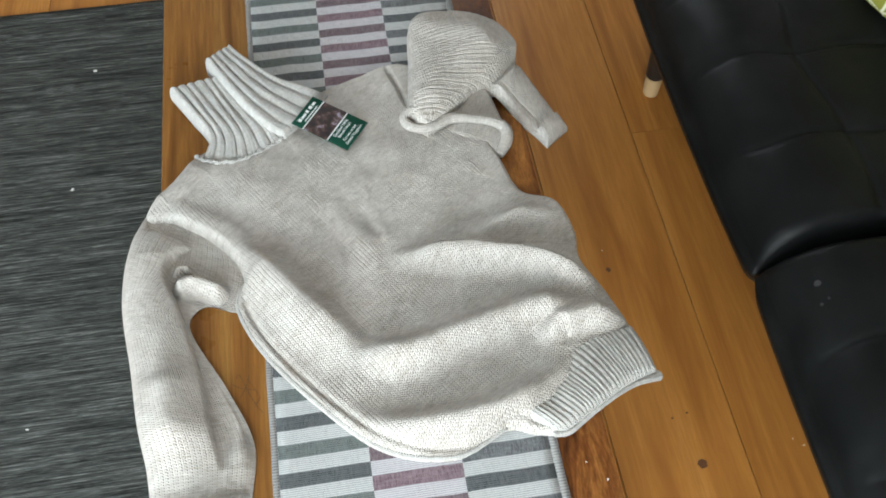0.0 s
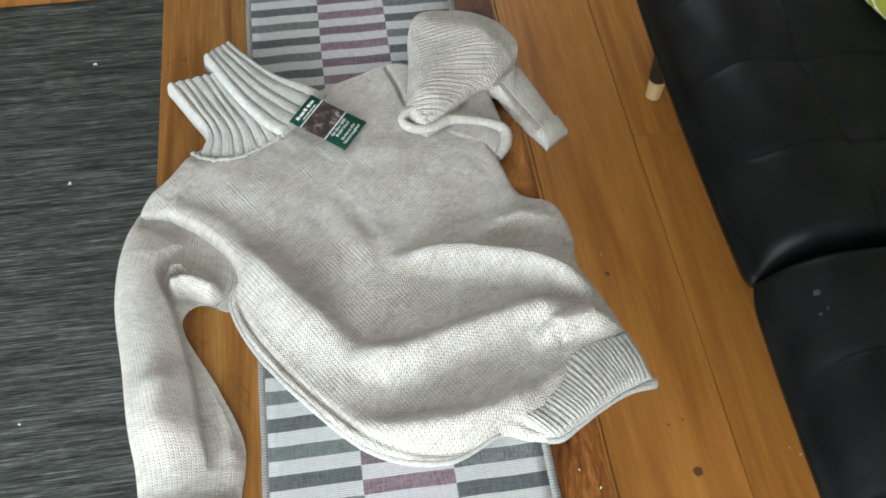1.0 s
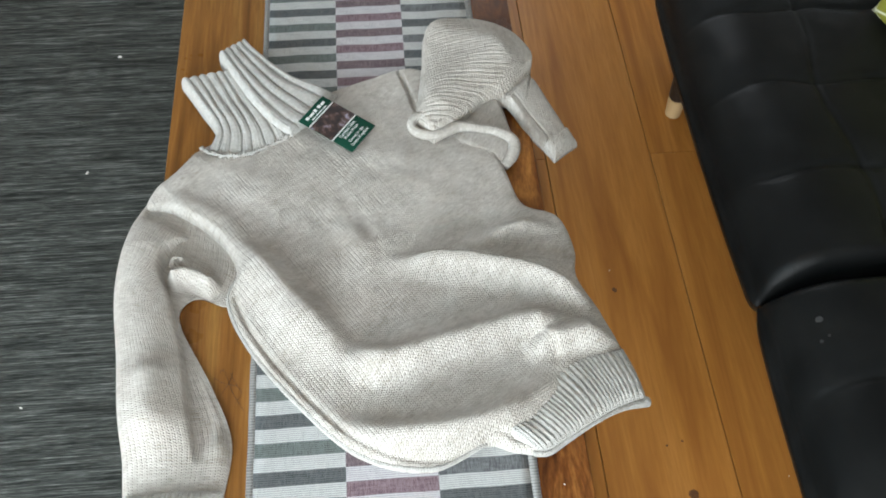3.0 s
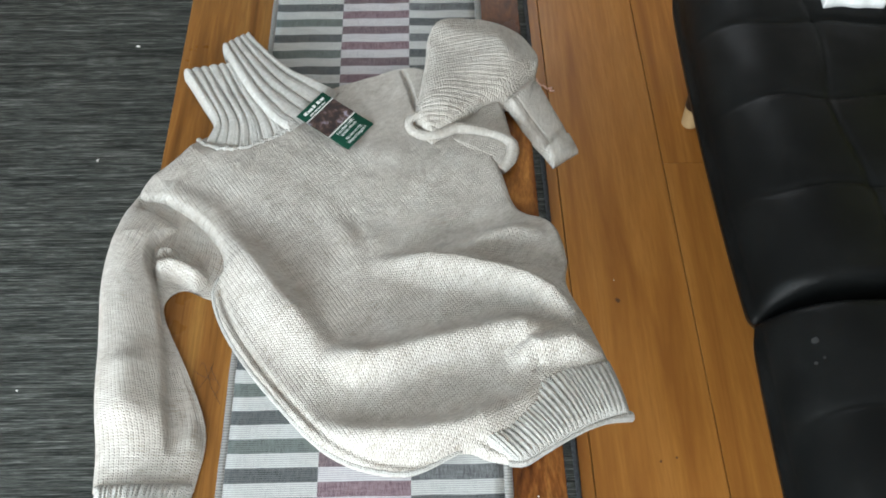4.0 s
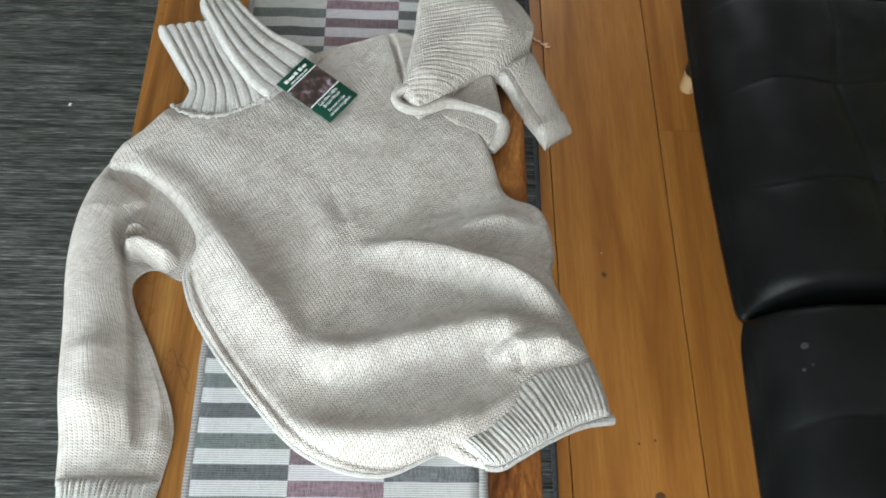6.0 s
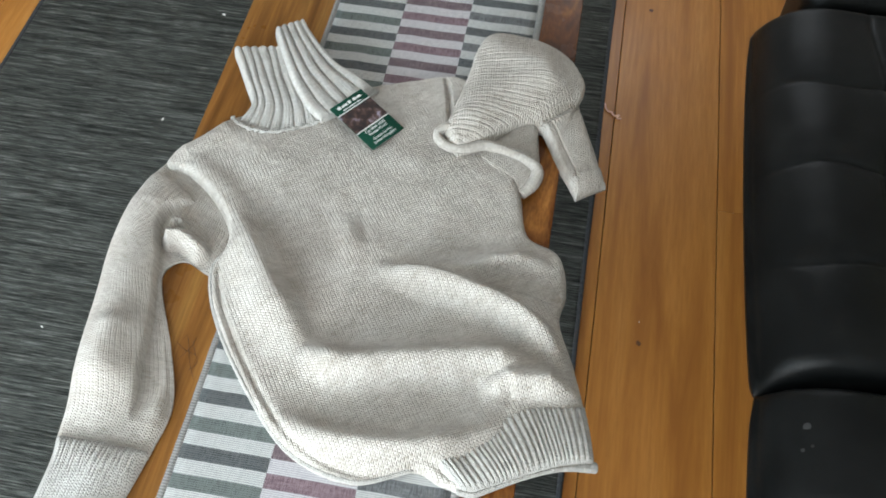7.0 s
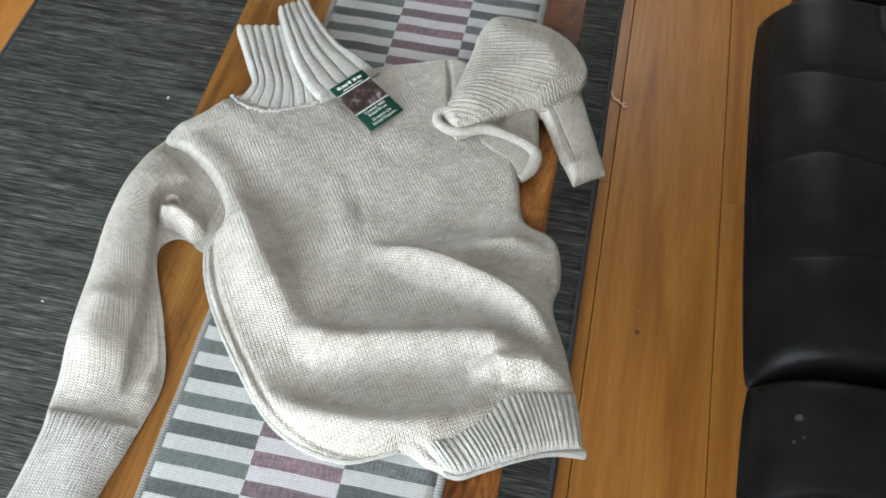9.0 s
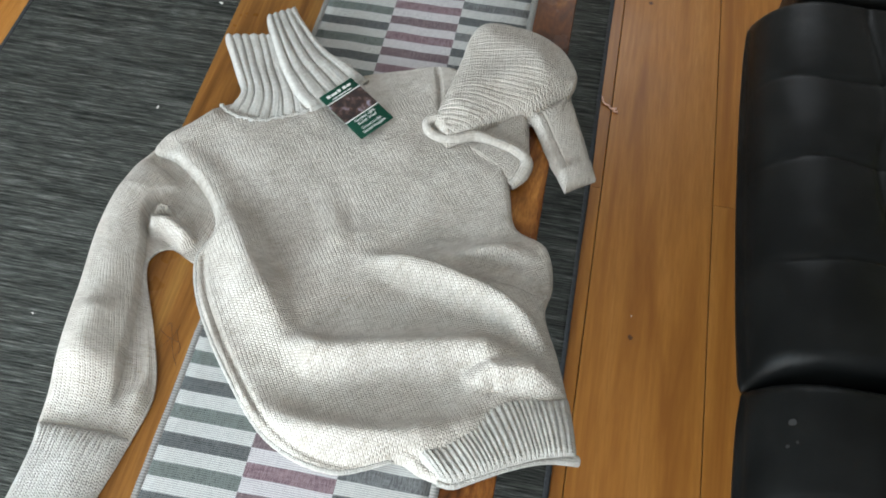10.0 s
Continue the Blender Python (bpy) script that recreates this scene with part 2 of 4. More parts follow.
def sheet(name, x, y, top, bottom, uv, lean=False):
    """A closed soft sheet: a grid with an upper and an under side (one plain face if lean). uv in metres."""
    nv, nu = x.shape
    n = nu * nv
    verts = np.concatenate([np.stack([x, y, top], -1).reshape(-1, 3), np.stack([x, y, bottom], -1).reshape(-1, 3)])
    idx = np.arange(n).reshape(nv, nu)
    q = np.stack([idx[:-1, :-1], idx[:-1, 1:], idx[1:, 1:], idx[1:, :-1]], -1).reshape(-1, 4)
    ring = np.concatenate([idx[0, :], idx[1:, -1], idx[-1, -2::-1], idx[-2:0:-1, 0]])
    nxt = np.roll(ring, -1)
    side = np.stack([ring, ring + n, nxt + n, nxt], -1)
    a, b = idx[0, 0], idx[0, 1]
    c = idx[1, 0]
    flip = np.cross(verts[b] - verts[a], verts[c] - verts[a])[2] < 0
    if lean:
        verts = np.concatenate([verts[:n], verts[n + ring]])
        low = n + np.arange(len(ring))
        side = np.stack([ring, low, np.roll(low, -1), nxt], -1)
        faces = np.concatenate([q, side])
    else:
        faces = np.concatenate([q, q[:, ::-1] + n, side])
    if flip:
        faces = faces[:, ::-1]
    faces = faces.tolist()
    if lean:
        faces.append(low.tolist() if flip else low[::-1].tolist())
    me = bpy.data.meshes.new(name)
    me.from_pydata(verts.tolist(), [], faces)
    layer = me.uv_layers.new(name="UVMap")
    flat = np.stack(uv, -1).reshape(-1, 2)
    flat = np.concatenate([flat, flat[ring] if lean else flat])
    loops = np.empty(len(me.loops), dtype=np.int32)
    me.loops.foreach_get("vertex_index", loops)
    layer.data.foreach_set("uv", flat[loops].ravel())
    me.polygons.foreach_set("use_smooth", np.ones(len(me.polygons), dtype=bool))
    return me


def finer(a, nv, nu):
    """The grid a drawn out to nv x nu points along smooth curves."""
    for n in (nv, nu):
        m = a.shape[0]
        p = np.linspace(0, m - 1, n)
        i = np.minimum(p.astype(int), m - 2)
        t = (p - i)[:, None]
        e = np.vstack([2 * a[0] - a[1], a, 2 * a[-1] - a[-2]])
        p0, p1, p2, p3 = e[i], e[i + 1], e[i + 2], e[i + 3]
        a = (0.5 * (2 * p1 + (p2 - p0) * t + (2 * p0 - 5 * p1 + 4 * p2 - p3) * t ** 2 + (3 * p1 - p0 - 3 * p2 + p3) * t ** 3)).T
    return a


def stitches(u, v, wale=0.0058, course=0.0044, h=0.0005):
    """Height of stocking stitch: a groove between columns, slanted loops along each."""
    w = u / wale + 0.10 * np.sin(v * 61 + u * 23)
    cell = np.abs((w + 0.5) % 1.0 - 0.5)
    column = np.sqrt(np.clip(2 * cell, 0, 1))
    loop = np.sin(2 * math.pi * (v / course + 1.3 * cell))
    return h * (column + 0.35 * loop * column)


def tube(path, radius, sides=12, name="tube"):
    """A closed tube along a path; radius a number or a list along it."""
    p = np.array(path, float)
    r = np.full(len(p), radius) if np.isscalar(radius) else np.interp(np.linspace(0, 1, len(p)), np.linspace(0, 1, len(radius)), radius)
    tan = np.gradient(p, axis=0)
    tan /= np.linalg.norm(tan, axis=1)[:, None]
    verts, faces, uvs, s = [], [], [], 0.0
    for i in range(len(p)):
        side = np.cross(tan[i], (0, 0, 1))
        side /= np.linalg.norm(side) + 1e-9
        up = np.cross(side, tan[i])
        s += np.linalg.norm(p[i] - p[i - 1]) if i else 0
        for k in range(sides):
            a = 2 * math.pi * k / sides
            verts.append(p[i] + r[i] * (math.cos(a) * side + math.sin(a) * up))
            uvs.append((a * r[i], s))
    for i in range(len(p) - 1):
        for k in range(sides):
            a, b = i * sides + k, i * sides + (k + 1) % sides
            faces.append((a, b, b + sides, a + sides))
    faces.append(tuple(range(sides))[::-1])
    faces.append(tuple(range((len(p) - 1) * sides, len(p) * sides)))
    me = bpy.data.meshes.new(name)
    me.from_pydata([tuple(v) for v in verts], [], faces)
    layer = me.uv_layers.new(name="UVMap")
    for lp in me.loops:
        layer.data[lp.index].uv = uvs[lp.vertex_index]
    bm = bmesh.new()
    bm.from_mesh(me)
    bmesh.ops.recalc_face_normals(bm, faces=bm.faces)
    for f in bm.faces:
        f.smooth = len(f.verts) == 4
    bm.to_mesh(me)
    bm.free()
    return me


# ---- the room's shell ----
def wall_with_hole(name, along, at, thick, span, hole):
    """A wall in the x or y direction with one window opening."""
    a0, a1 = span
    root = bmesh.new()

    def slab(p0, p1, z0, z1):
        b = box(p0, p1, at, at + thick, z0, z1) if along == "x" else box(at, at + thick, p0, p1, z0, z1)
        me = bpy.data.meshes.new("tmp")
        b.to_mesh(me)
        b.free()
        root.from_mesh(me)
        bpy.data.meshes.remove(me)

    if hole:
        h0, h1, z0, z1 = hole
        slab(a0, h0, 0, ROOM_H), slab(h1, a1, 0, ROOM_H), slab(h0, h1, 0, z0), slab(h0, h1, z1, ROOM_H)
    else:
        slab(a0, a1, 0, ROOM_H)
    return tagged(part(name, root, WALL), "plain beige painted wall", "wall", kind="structure")


wall_with_hole("wall_south", "x", ROOM_Y0 - 0.2, 0.2, (ROOM_X0, ROOM_X1), WIN_SOUTH)
wall_with_hole("wall_north", "x", ROOM_Y1, 0.2, (ROOM_X0, ROOM_X1), WIN_NORTH)
wall_with_hole("wall_west", "y", ROOM_X0 - 0.2, 0.2, (ROOM_Y0 - 0.2, ROOM_Y1 + 0.2), WIN_WEST)
wall_with_hole("wall_east", "y", ROOM_X1, 0.2, (ROOM_Y0 - 0.2, ROOM_Y1 + 0.2), None)
tagged(part("ceiling", box(ROOM_X0 - 0.2, ROOM_X1 + 0.2, ROOM_Y0 - 0.2, ROOM_Y1 + 0.2, ROOM_H, ROOM_H + 0.1), CEIL), "plain pale ceiling", "ceiling", kind="structure")

floor = tagged(part("floor", box(ROOM_X0 - 0.2, ROOM_X1 + 0.2, ROOM_Y0 - 0.2, ROOM_Y1 + 0.2, -0.12, -0.0225), GAP), "honey-coloured wide wooden plank floor", "floor", kind="structure")


# ---- rug ----
RUG_X0, RUG_X1, RUG_Y0, RUG_Y1 = -0.985, 0.577, -1.75, 0.853


def make_rug():
    rug = thing("rug", "charcoal grey flat-woven rug lying on wooden floor", "rug", at=(0, 0, 0.0))
    gx, gy = np.meshgrid(np.linspace(RUG_X0, RUG_X1, 90), np.linspace(RUG_Y0, RUG_Y1, 150))
    edge = gx + 0.002 * np.sin(gy * 9)
    gy = gy + 0.027 * np.clip((gx + 0.4) / 0.97, 0, 1) * np.clip(gy / 0.853, 0, 1)
    top = 0.0065 + 0.0008 * wobble(gx, gy, 5, 3)
    part("weave", sheet("weave", edge, gy, top, 0 * gx + 0.0015, (gx, gy)), RUG, rug)
    for x, y1 in ((RUG_X0, RUG_Y1), (RUG_X1 - 0.010, RUG_Y1 + 0.027)):
        part("edge_binding", box(x, x + 0.010, RUG_Y0, y1, 0.001, 0.0092, 0.002), RUG_EDGE, rug, "dark grey woven edge binding")
    return rug


RUG_EDGE = cloth("charcoal_binding", (0.03, 0.033, 0.037), (0.085, 0.09, 0.097))
make_rug()

# ---- coffee table ----
TAB_X0, TAB_X1, TAB_Y0, TAB_Y1, TOP = -0.172, 0.477, -1.02, 0.365, 0.49


def make_table():
    table = thing("coffee_table", "low varnished reddish-brown wooden coffee table on grey rug", "coffee table")
    xs = [TAB_X0, 0.06, 0.20, 0.33, TAB_X1]
    for x0, x1 in zip(xs, xs[1:]):
        bm = box(x0 + 0.0004, x1 - 0.0004, TAB_Y0, TAB_Y1, TOP - 0.032, TOP)
        side = [e for e in bm.edges if abs(e.verts[0].co.z - e.verts[1].co.z) > 0.01 and
                (abs(e.verts[0].co.x - TAB_X0) < 0.002 or abs(e.verts[0].co.x - TAB_X1) < 0.002)]
        if side:
            bmesh.ops.bevel(bm, geom=side, offset=0.018, segments=5, profile=0.5, affect="EDGES")
        rim = [e for e in bm.edges if abs(e.verts[0].co.z - e.verts[1].co.z) < 1e-5]
        bmesh.ops.bevel(bm, geom=rim, offset=0.0012, segments=2, profile=0.5, affect="EDGES")
        part("board", bm, TABLE_WOOD_RED if x1 == TAB_X1 else TABLE_WOOD, table)
    for x in (TAB_X0 + 0.03, TAB_X1 - 0.09):
        for y in (TAB_Y0 + 0.04, TAB_Y1 - 0.10):
            part("leg", box(x, x + 0.06, y, y + 0.06, 0.0085, TOP - 0.033, 0.004), TABLE_WOOD, table)
    for x in (TAB_X0 + 0.04, TAB_X1 - 0.065):
        part("apron", box(x, x + 0.025, TAB_Y0 + 0.105, TAB_Y1 - 0.105, TOP - 0.11, TOP - 0.033, 0.002), TABLE_WOOD, table)
    return table


make_table()


# ---- table runner ----
def make_runner():
    h_far, h_near, col = 0.0217, 0.0219, 0.13
    mats = [cloth("runner_green", (0.050, 0.064, 0.058), (0.165, 0.185, 0.177), 0.0031, (0.165, 0.185, 0.18)),
            cloth("runner_charcoal", (0.032, 0.036, 0.038), (0.125, 0.132, 0.136), 0.0031, (0.125, 0.135, 0.138)),
            cloth("runner_pale", (0.26, 0.27, 0.268), (0.43, 0.44, 0.435), 0.0031, (0.56, 0.565, 0.555)),
            cloth("runner_mauve", (0.125, 0.082, 0.097), (0.27, 0.20, 0.222)),
            cloth("runner_plum", (0.095, 0.069, 0.079), (0.205, 0.162, 0.174)),
            cloth("runner_lilac", (0.28, 0.27, 0.292), (0.46, 0.45, 0.468), 0.0031, (0.58, 0.565, 0.578)),
            cloth("runner_grey", (0.075, 0.080, 0.084), (0.20, 0.206, 0.212)),
            cloth("runner_hem", (0.14, 0.14, 0.14), (0.30, 0.295, 0.285), 0.0044, (0.34, 0.335, 0.32))]
    xs, xcol = [], []
    edges = [(-0.010, -1), (0.0, 0), (col, 1), (2 * col, 2), (3 * col, 3), (0.402, 4)]
    for (a, c), (b, _) in zip(edges, edges[1:]):
        n = 1 if b - a < 0.03 else 8
        for i in range(n):
            xs.append(a + (b - a) * i / n)
            xcol.append(c)
    xs.append(0.402)
    ys = [(k * (h_far if k >= 0 else h_near)) for k in range(-48, 18)]
    rows = []
    for k, (a, b) in enumerate(zip(ys, ys[1:])):
        rows += [(a, k - 48), ((a + b) / 2, k - 48)]
    rows.append((ys[-1], None))
    verts, faces, ids, cols = [], [], [], []
    for y, _ in rows:
        for x in xs:
            over = max(0.0, y - TAB_Y1 + 0.004)
            under = max(0.0, TAB_Y0 + 0.004 - y)
            o = max(over, under)
            drop = o - 0.004 * (1 - math.exp(-o / 0.004))
            yy = y if o == 0 else (TAB_Y1 + min(over, 0.006) if over else TAB_Y0 - min(under, 0.006))
            wav = 0.0007 * noise.noise(Vector((x * 25, y * 25, 1))) + 0.0007
            verts.append((x + 0.0012 * noise.noise(Vector((x * 3, y * 12, 5))), yy + 0.0014 * noise.noise(Vector((x * 22, y * 9, 9))), TOP + 0.0014 + wav - drop))
    n = len(xs)
    for j in range(len(rows) - 1):
        k = rows[j][1]
        for i in range(n - 1):
            faces.append((j * n + i, j * n + i + 1, (j + 1) * n + i + 1, (j + 1) * n + i))
            c, dark, alt = xcol[i], k % 2 == 0, (k // 2) % 2
            if c in (-1, 3):
                m = 7
            elif c == 0:
                m = (1, 0)[alt] if dark else 2
            elif c == 1:
                m = (3, 4)[((k + 1) // 2) % 2] if not dark else 5
            else:
                m = (6, 1)[alt] if dark else 2
            ids.append(m)
            cols.append(c)
    runner = thing("table_runner", "striped cotton table runner in grey, green and mauve blocks", "table runner")

    def strip(name, pick, label=""):
        keep = [q for q, c in enumerate(cols) if pick(c)]
        used = sorted({v for q in keep for v in faces[q]})
        back = {v: a for a, v in enumerate(used)}
        me = bpy.data.meshes.new(name)
        me.from_pydata([verts[v] for v in used], [], [tuple(back[v] for v in faces[q]) for q in keep])
        for m in mats:
            me.materials.append(m)
        me.polygons.foreach_set("material_index", [ids[q] for q in keep])
        me.polygons.foreach_set("use_smooth", [True] * len(keep))
        ob = part(name, me, None, runner, label)
        sol = ob.modifiers.new("thickness", "SOLIDIFY")
        sol.thickness, sol.offset = 0.0012, -1

    strip("cloth", lambda c: c in (0, 1, 2))
    strip("side_hem", lambda c: c == -1, "stitched pale grey side hem")
    strip("side_hem", lambda c: c == 3, "stitched pale grey side hem")
    return runner


make_runner()


# ---- sweater ----
def rest(x):
    """Height on which the wool lies: the cloth on the table, sagging past the table's long edges."""
    return TOP + 0.003 - 2.2 * np.maximum(0, x - 0.462) ** 2 - 2.2 * np.maximum(0, -0.157 - x) ** 2


def ruled(left, right, nu, nv):
    a, b = spline(left, nv), spline(right, nv)
    u = np.linspace(0, 1, nu)
    x = a[:, :1] * (1 - u) + b[:, :1] * u
    y = a[:, 1:] * (1 - u) + b[:, 1:] * u
    return x, y, np.broadcast_to(u, x.shape), np.broadcast_to(np.linspace(0, 1, nv)[:, None], x.shape)


def lip(x, y, u, v, r, ends=(True, True)):
    """0 at the sheet's rim, rising in a round to 1 at r from it."""
    wid = np.hypot(x[:, -1] - x[:, 0], y[:, -1] - y[:, 0])[:, None]
    d = np.minimum(u, 1 - u) * wid
    lng = np.sum(np.hypot(np.diff(x, axis=0), np.diff(y, axis=0)), axis=0).mean()
    if ends[0]:
        d = np.minimum(d, v * lng)
    if ends[1]:
        d = np.minimum(d, (1 - v) * lng)
    t = np.clip(d / r, 0, 1)
    return np.sqrt(1 - (1 - t) ** 2)


def turned(x, y, degrees):
    c, s = math.cos(radians(degrees)), math.sin(radians(degrees))
    return c * x + s * y, -s * x + c * y


def make_sweater():
    sw = thing("sweater", "oatmeal heathered wool polo-neck sweater lying crumpled on striped runner", "sweater", at=(0.2, -0.4, TOP))
    inv = Matrix.Translation((-0.2, 0.4, -TOP))

    def piece(name, me, mat, parent=sw, label=""):
        me.transform(inv)
        return part(name, me, mat, parent, label)

    # body
    left_side = [(-0.036, -0.446), (-0.048, -0.492), (-0.014, -0.572), (0.062, -0.672), (0.150, -0.757), (0.25, -0.785), (0.33, -0.753), (0.37, -0.764), (0.402, -0.771)]
    x, y, u, v = ruled([(-0.105, -0.17), (-0.150, -0.235), (-0.195, -0.287), (-0.147, -0.306), (-0.093, -0.346), (-0.048, -0.400)] + left_side,
                       [(0.123, -0.05), (0.20, -0.02), (0.287, 0.0), (0.37, -0.10), (0.415, -0.235), (0.440, -0.325), (0.496, -0.355), (0.514, -0.42),
                        (0.509, -0.475), (0.537, -0.54), (0.562, -0.606)], 250, 300)
    f = ridge(x, y, [(-0.095, -0.326), (-0.022, -0.404), (0.064, -0.515), (0.132, -0.594), (0.18, -0.645)], 0.062, 0.034, 0.060, 0.35)
    f = soft(f, ridge(x, y, [(-0.168, -0.284), (-0.092, -0.330), (-0.030, -0.396), (0.012, -0.462)], 0.036, 0.055, 0.030, 0.12))
    f = soft(f, ridge(x, y, [(0.105, -0.588), (0.198, -0.618), (0.303, -0.594), (0.423, -0.570), (0.515, -0.580)], 0.064, 0.032, 0.036, 0.2))
    f = soft(f, ridge(x, y, [(0.19, -0.442), (0.285, -0.443), (0.359, -0.457), (0.433, -0.483), (0.5, -0.528), (0.548, -0.584)], 0.058, 0.023, 0.033, 0.25))
    f = soft(f, ridge(x, y, [(0.33, -0.418), (0.43, -0.388), (0.50, -0.390)], 0.042, 0.024, 0.016, 0.4))
    f = soft(f, ridge(x, y, [(0.112, -0.702), (0.145, -0.720), (0.190, -0.733), (0.265, -0.736), (0.345, -0.722), (0.405, -0.690), (0.450, -0.650)], 0.054, 0.027, 0.03, 0.3))
    f = soft(f, ridge(x, y, [(-0.02, -0.26), (0.10, -0.27), (0.22, -0.28), (0.33, -0.27)], 0.013, 0.095, 0.105, 0), 0.012)
    f = soft(f, ridge(x, y, [(0.13, -0.33), (0.17, -0.40), (0.19, -0.46)], 0.017, 0.05, 0.03, 0.4), 0.008)
    f = soft(f, ridge(x, y, [(0.40, -0.615), (0.48, -0.597), (0.55, -0.592)], 0.042, 0.03, 0.016, 0.3))
    f += ridge(x, y, [(0.40, -0.428), (0.46, -0.432), (0.515, -0.452)], -0.016, 0.010, 0.008, 0.3)
    f += ridge(x, y, [(0.25, -0.402), (0.31, -0.385), (0.37, -0.362), (0.42, -0.345)], -0.012, 0.022, 0.020, 0.3)
    f += ridge(x, y, [(0.160, -0.325), (0.181, -0.380), (0.196, -0.428)], -0.004, 0.012, 0.018, 0.4)
    f += ridge(x, y, [(0.436, -0.598), (0.450, -0.618), (0.440, -0.635)], -0.010, 0.006, 0.012, 0.4)
    f += ridge(x, y, [(0.246, -0.005), (0.262, -0.06), (0.272, -0.11)], -0.010, 0.004, 0.004, 0.2)
    f += ridge(x, y, [(p + 0.013, q + 0.011) for p, q in left_side], -0.006, 0.005, 0.005, 0.1)
    f += 0.004 * wobble(x, y, 9, 2) + 0.0022 * wobble(x, y, 26, 4) + 0.0008 * wobble(x, y, 80, 7)
    inside = lip(x, y, u, v, 0.045)
    shoulder = ridge(x, y, [(-0.185, -0.292), (-0.093, -0.346), (-0.048, -0.400), (-0.036, -0.450)], 1, 0.04, 0.04, 0.2)
    inside = np.maximum(inside, shoulder * lip(x, y, u, v, 0.026))
    z = 0.017 * lip(x, y, u, v, 0.015) + np.maximum(f, -0.009) * (0.2 + 0.8 * inside)
    z += ridge(x, y, [(-0.09, -0.185), (-0.14, -0.245), (-0.18, -0.285)], 0.013, 0.03, 0.03, 0.2) * lip(x, y, u, v, 0.012)
    body_z = rest(x) + np.maximum(z, 0.002)
    body_xyz = np.stack([x, y, body_z], -1).reshape(-1, 3)
    x, y, body_z = (finer(a, 760, 500) for a in (x, y, body_z))
    uv = turned(x, y, 34)
    piece("body", sheet("body", x, y, body_z + stitches(*uv), rest(x), uv, True), WOOL)
    seam = spline(left_side[:-2], 130)
    sz = rest(seam[:, 0]) + 0.010 + 0.0006 * np.sin(np.arange(130) * 1.6)
    piece("side_seam", tube(np.column_stack([seam + 0.002, sz]), 0.0038, 10), WOOL_RIB, label="raised stitched side seam")

    # hem band
    inner = [(0.322, -0.712), (0.365, -0.702), (0.403, -0.688), (0.444, -0.648), (0.498, -0.621), (0.562, -0.603)]
    outer = [(0.398, -0.768), (0.420, -0.769), (0.448, -0.754), (0.492, -0.729), (0.538, -0.705), (0.586, -0.687)]
    x, y, u, v = ruled(inner, outer, 50, 520)
    ribs = np.abs(np.sin(np.pi * (v + 0.012 * np.sin(v * 17)) * 30)) ** 0.5
    z = 0.016 * lip(x, y, u, v, 0.014, (True, True)) + 0.0046 * ribs * np.clip((1 - u) * 9, 0, 1) * np.clip(v / 0.12, 0.15, 1)
    z += 0.009 * np.exp(-((v - 0.06) / 0.09) ** 2) * np.sin(np.pi * np.clip(u * 1.1, 0, 1)) + 0.008 * np.sin(np.pi * u) * (0.5 + 0.5 * v) + 0.003 * wobble(x, y, 20, 8)
    piece("hem_band", sheet("hem_band", x, y, rest(x) + z, rest(x) - 0.001, (v * 0.30, u * 0.09)), WOOL_RIB, label="ribbed wool hem band")
    edge = spline(outer, 120)
    ez = rest(edge[:, 0]) + 0.0055 + 0.0004 * np.sin(np.arange(120) * 1.1)
    piece("hem_edge", tube(np.column_stack([edge, ez]), [0.006, 0.0045, 0.0036, 0.0036, 0.005, 0.0085], 12), WOOL_RIB, label="curled wool hem edge")

    # left sleeve
    x, y, u, v = ruled([(-0.178, -0.262), (-0.203, -0.292), (-0.223, -0.345), (-0.231, -0.45), (-0.213, -0.57), (-0.200, -0.665), (-0.185, -0.735), (-0.177, -0.80)],
                       [(-0.035, -0.372), (-0.022, -0.44), (-0.045, -0.49), (-0.095, -0.473), (-0.121, -0.492), (-0.116, -0.53), (-0.066, -0.628), (-0.032, -0.717), (-0.039, -0.80)], 150, 220)
    z = 0.018 * lip(x, y, u, v, 0.018, (True, True))
    f = ridge(x, y, [(-0.175, -0.31), (-0.185, -0.42), (-0.165, -0.55), (-0.145, -0.67), (-0.120, -0.77)], 0.030, 0.055, 0.055)
    f = soft(f, ridge(x, y, [(-0.150, -0.625), (-0.144, -0.685)], 0.048, 0.045, 0.04, 0), 0.012)
    crease = [(-0.075, -0.352), (-0.113, -0.358), (-0.148, -0.383), (-0.156, -0.42), (-0.143, -0.46), (-0.130, -0.50), (-0.107, -0.588), (-0.092, -0.683), (-0.079, -0.755)]
    f = f - 0.042 * past(x, y, crease, 0.0013, 0.02, 0.2) + ridge(x, y, [(a + 0.008, b - 0.003) for a, b in crease[1:-1]], -0.014, 0.007, 0.005, 0.1)
    f = soft(f, ridge(x, y, [(-0.152, -0.412), (-0.130, -0.404), (-0.108, -0.412)], 0.031, 0.009, 0.007, 0.3) - 0.022, 0.004)
    f = soft(f, ridge(x, y, [(-0.148, -0.443), (-0.11, -0.436), (-0.06, -0.465)], 0.042, 0.015, 0.02) - 0.022, 0.004)
    f = f + ridge(x, y, [(-0.085, -0.60), (-0.055, -0.68), (-0.05, -0.75)], 0.012, 0.018, 0.015)
    f += ridge(x, y, [(-0.045, -0.43), (-0.04, -0.46), (-0.048, -0.49)], -0.008, 0.010, 0.010)
    f -= ridge(x, y, [(-0.195, -0.290), (-0.150, -0.312), (-0.098, -0.352), (-0.054, -0.404), (-0.042, -0.452)], 0.032, 0.022, 0.018, 0.1)
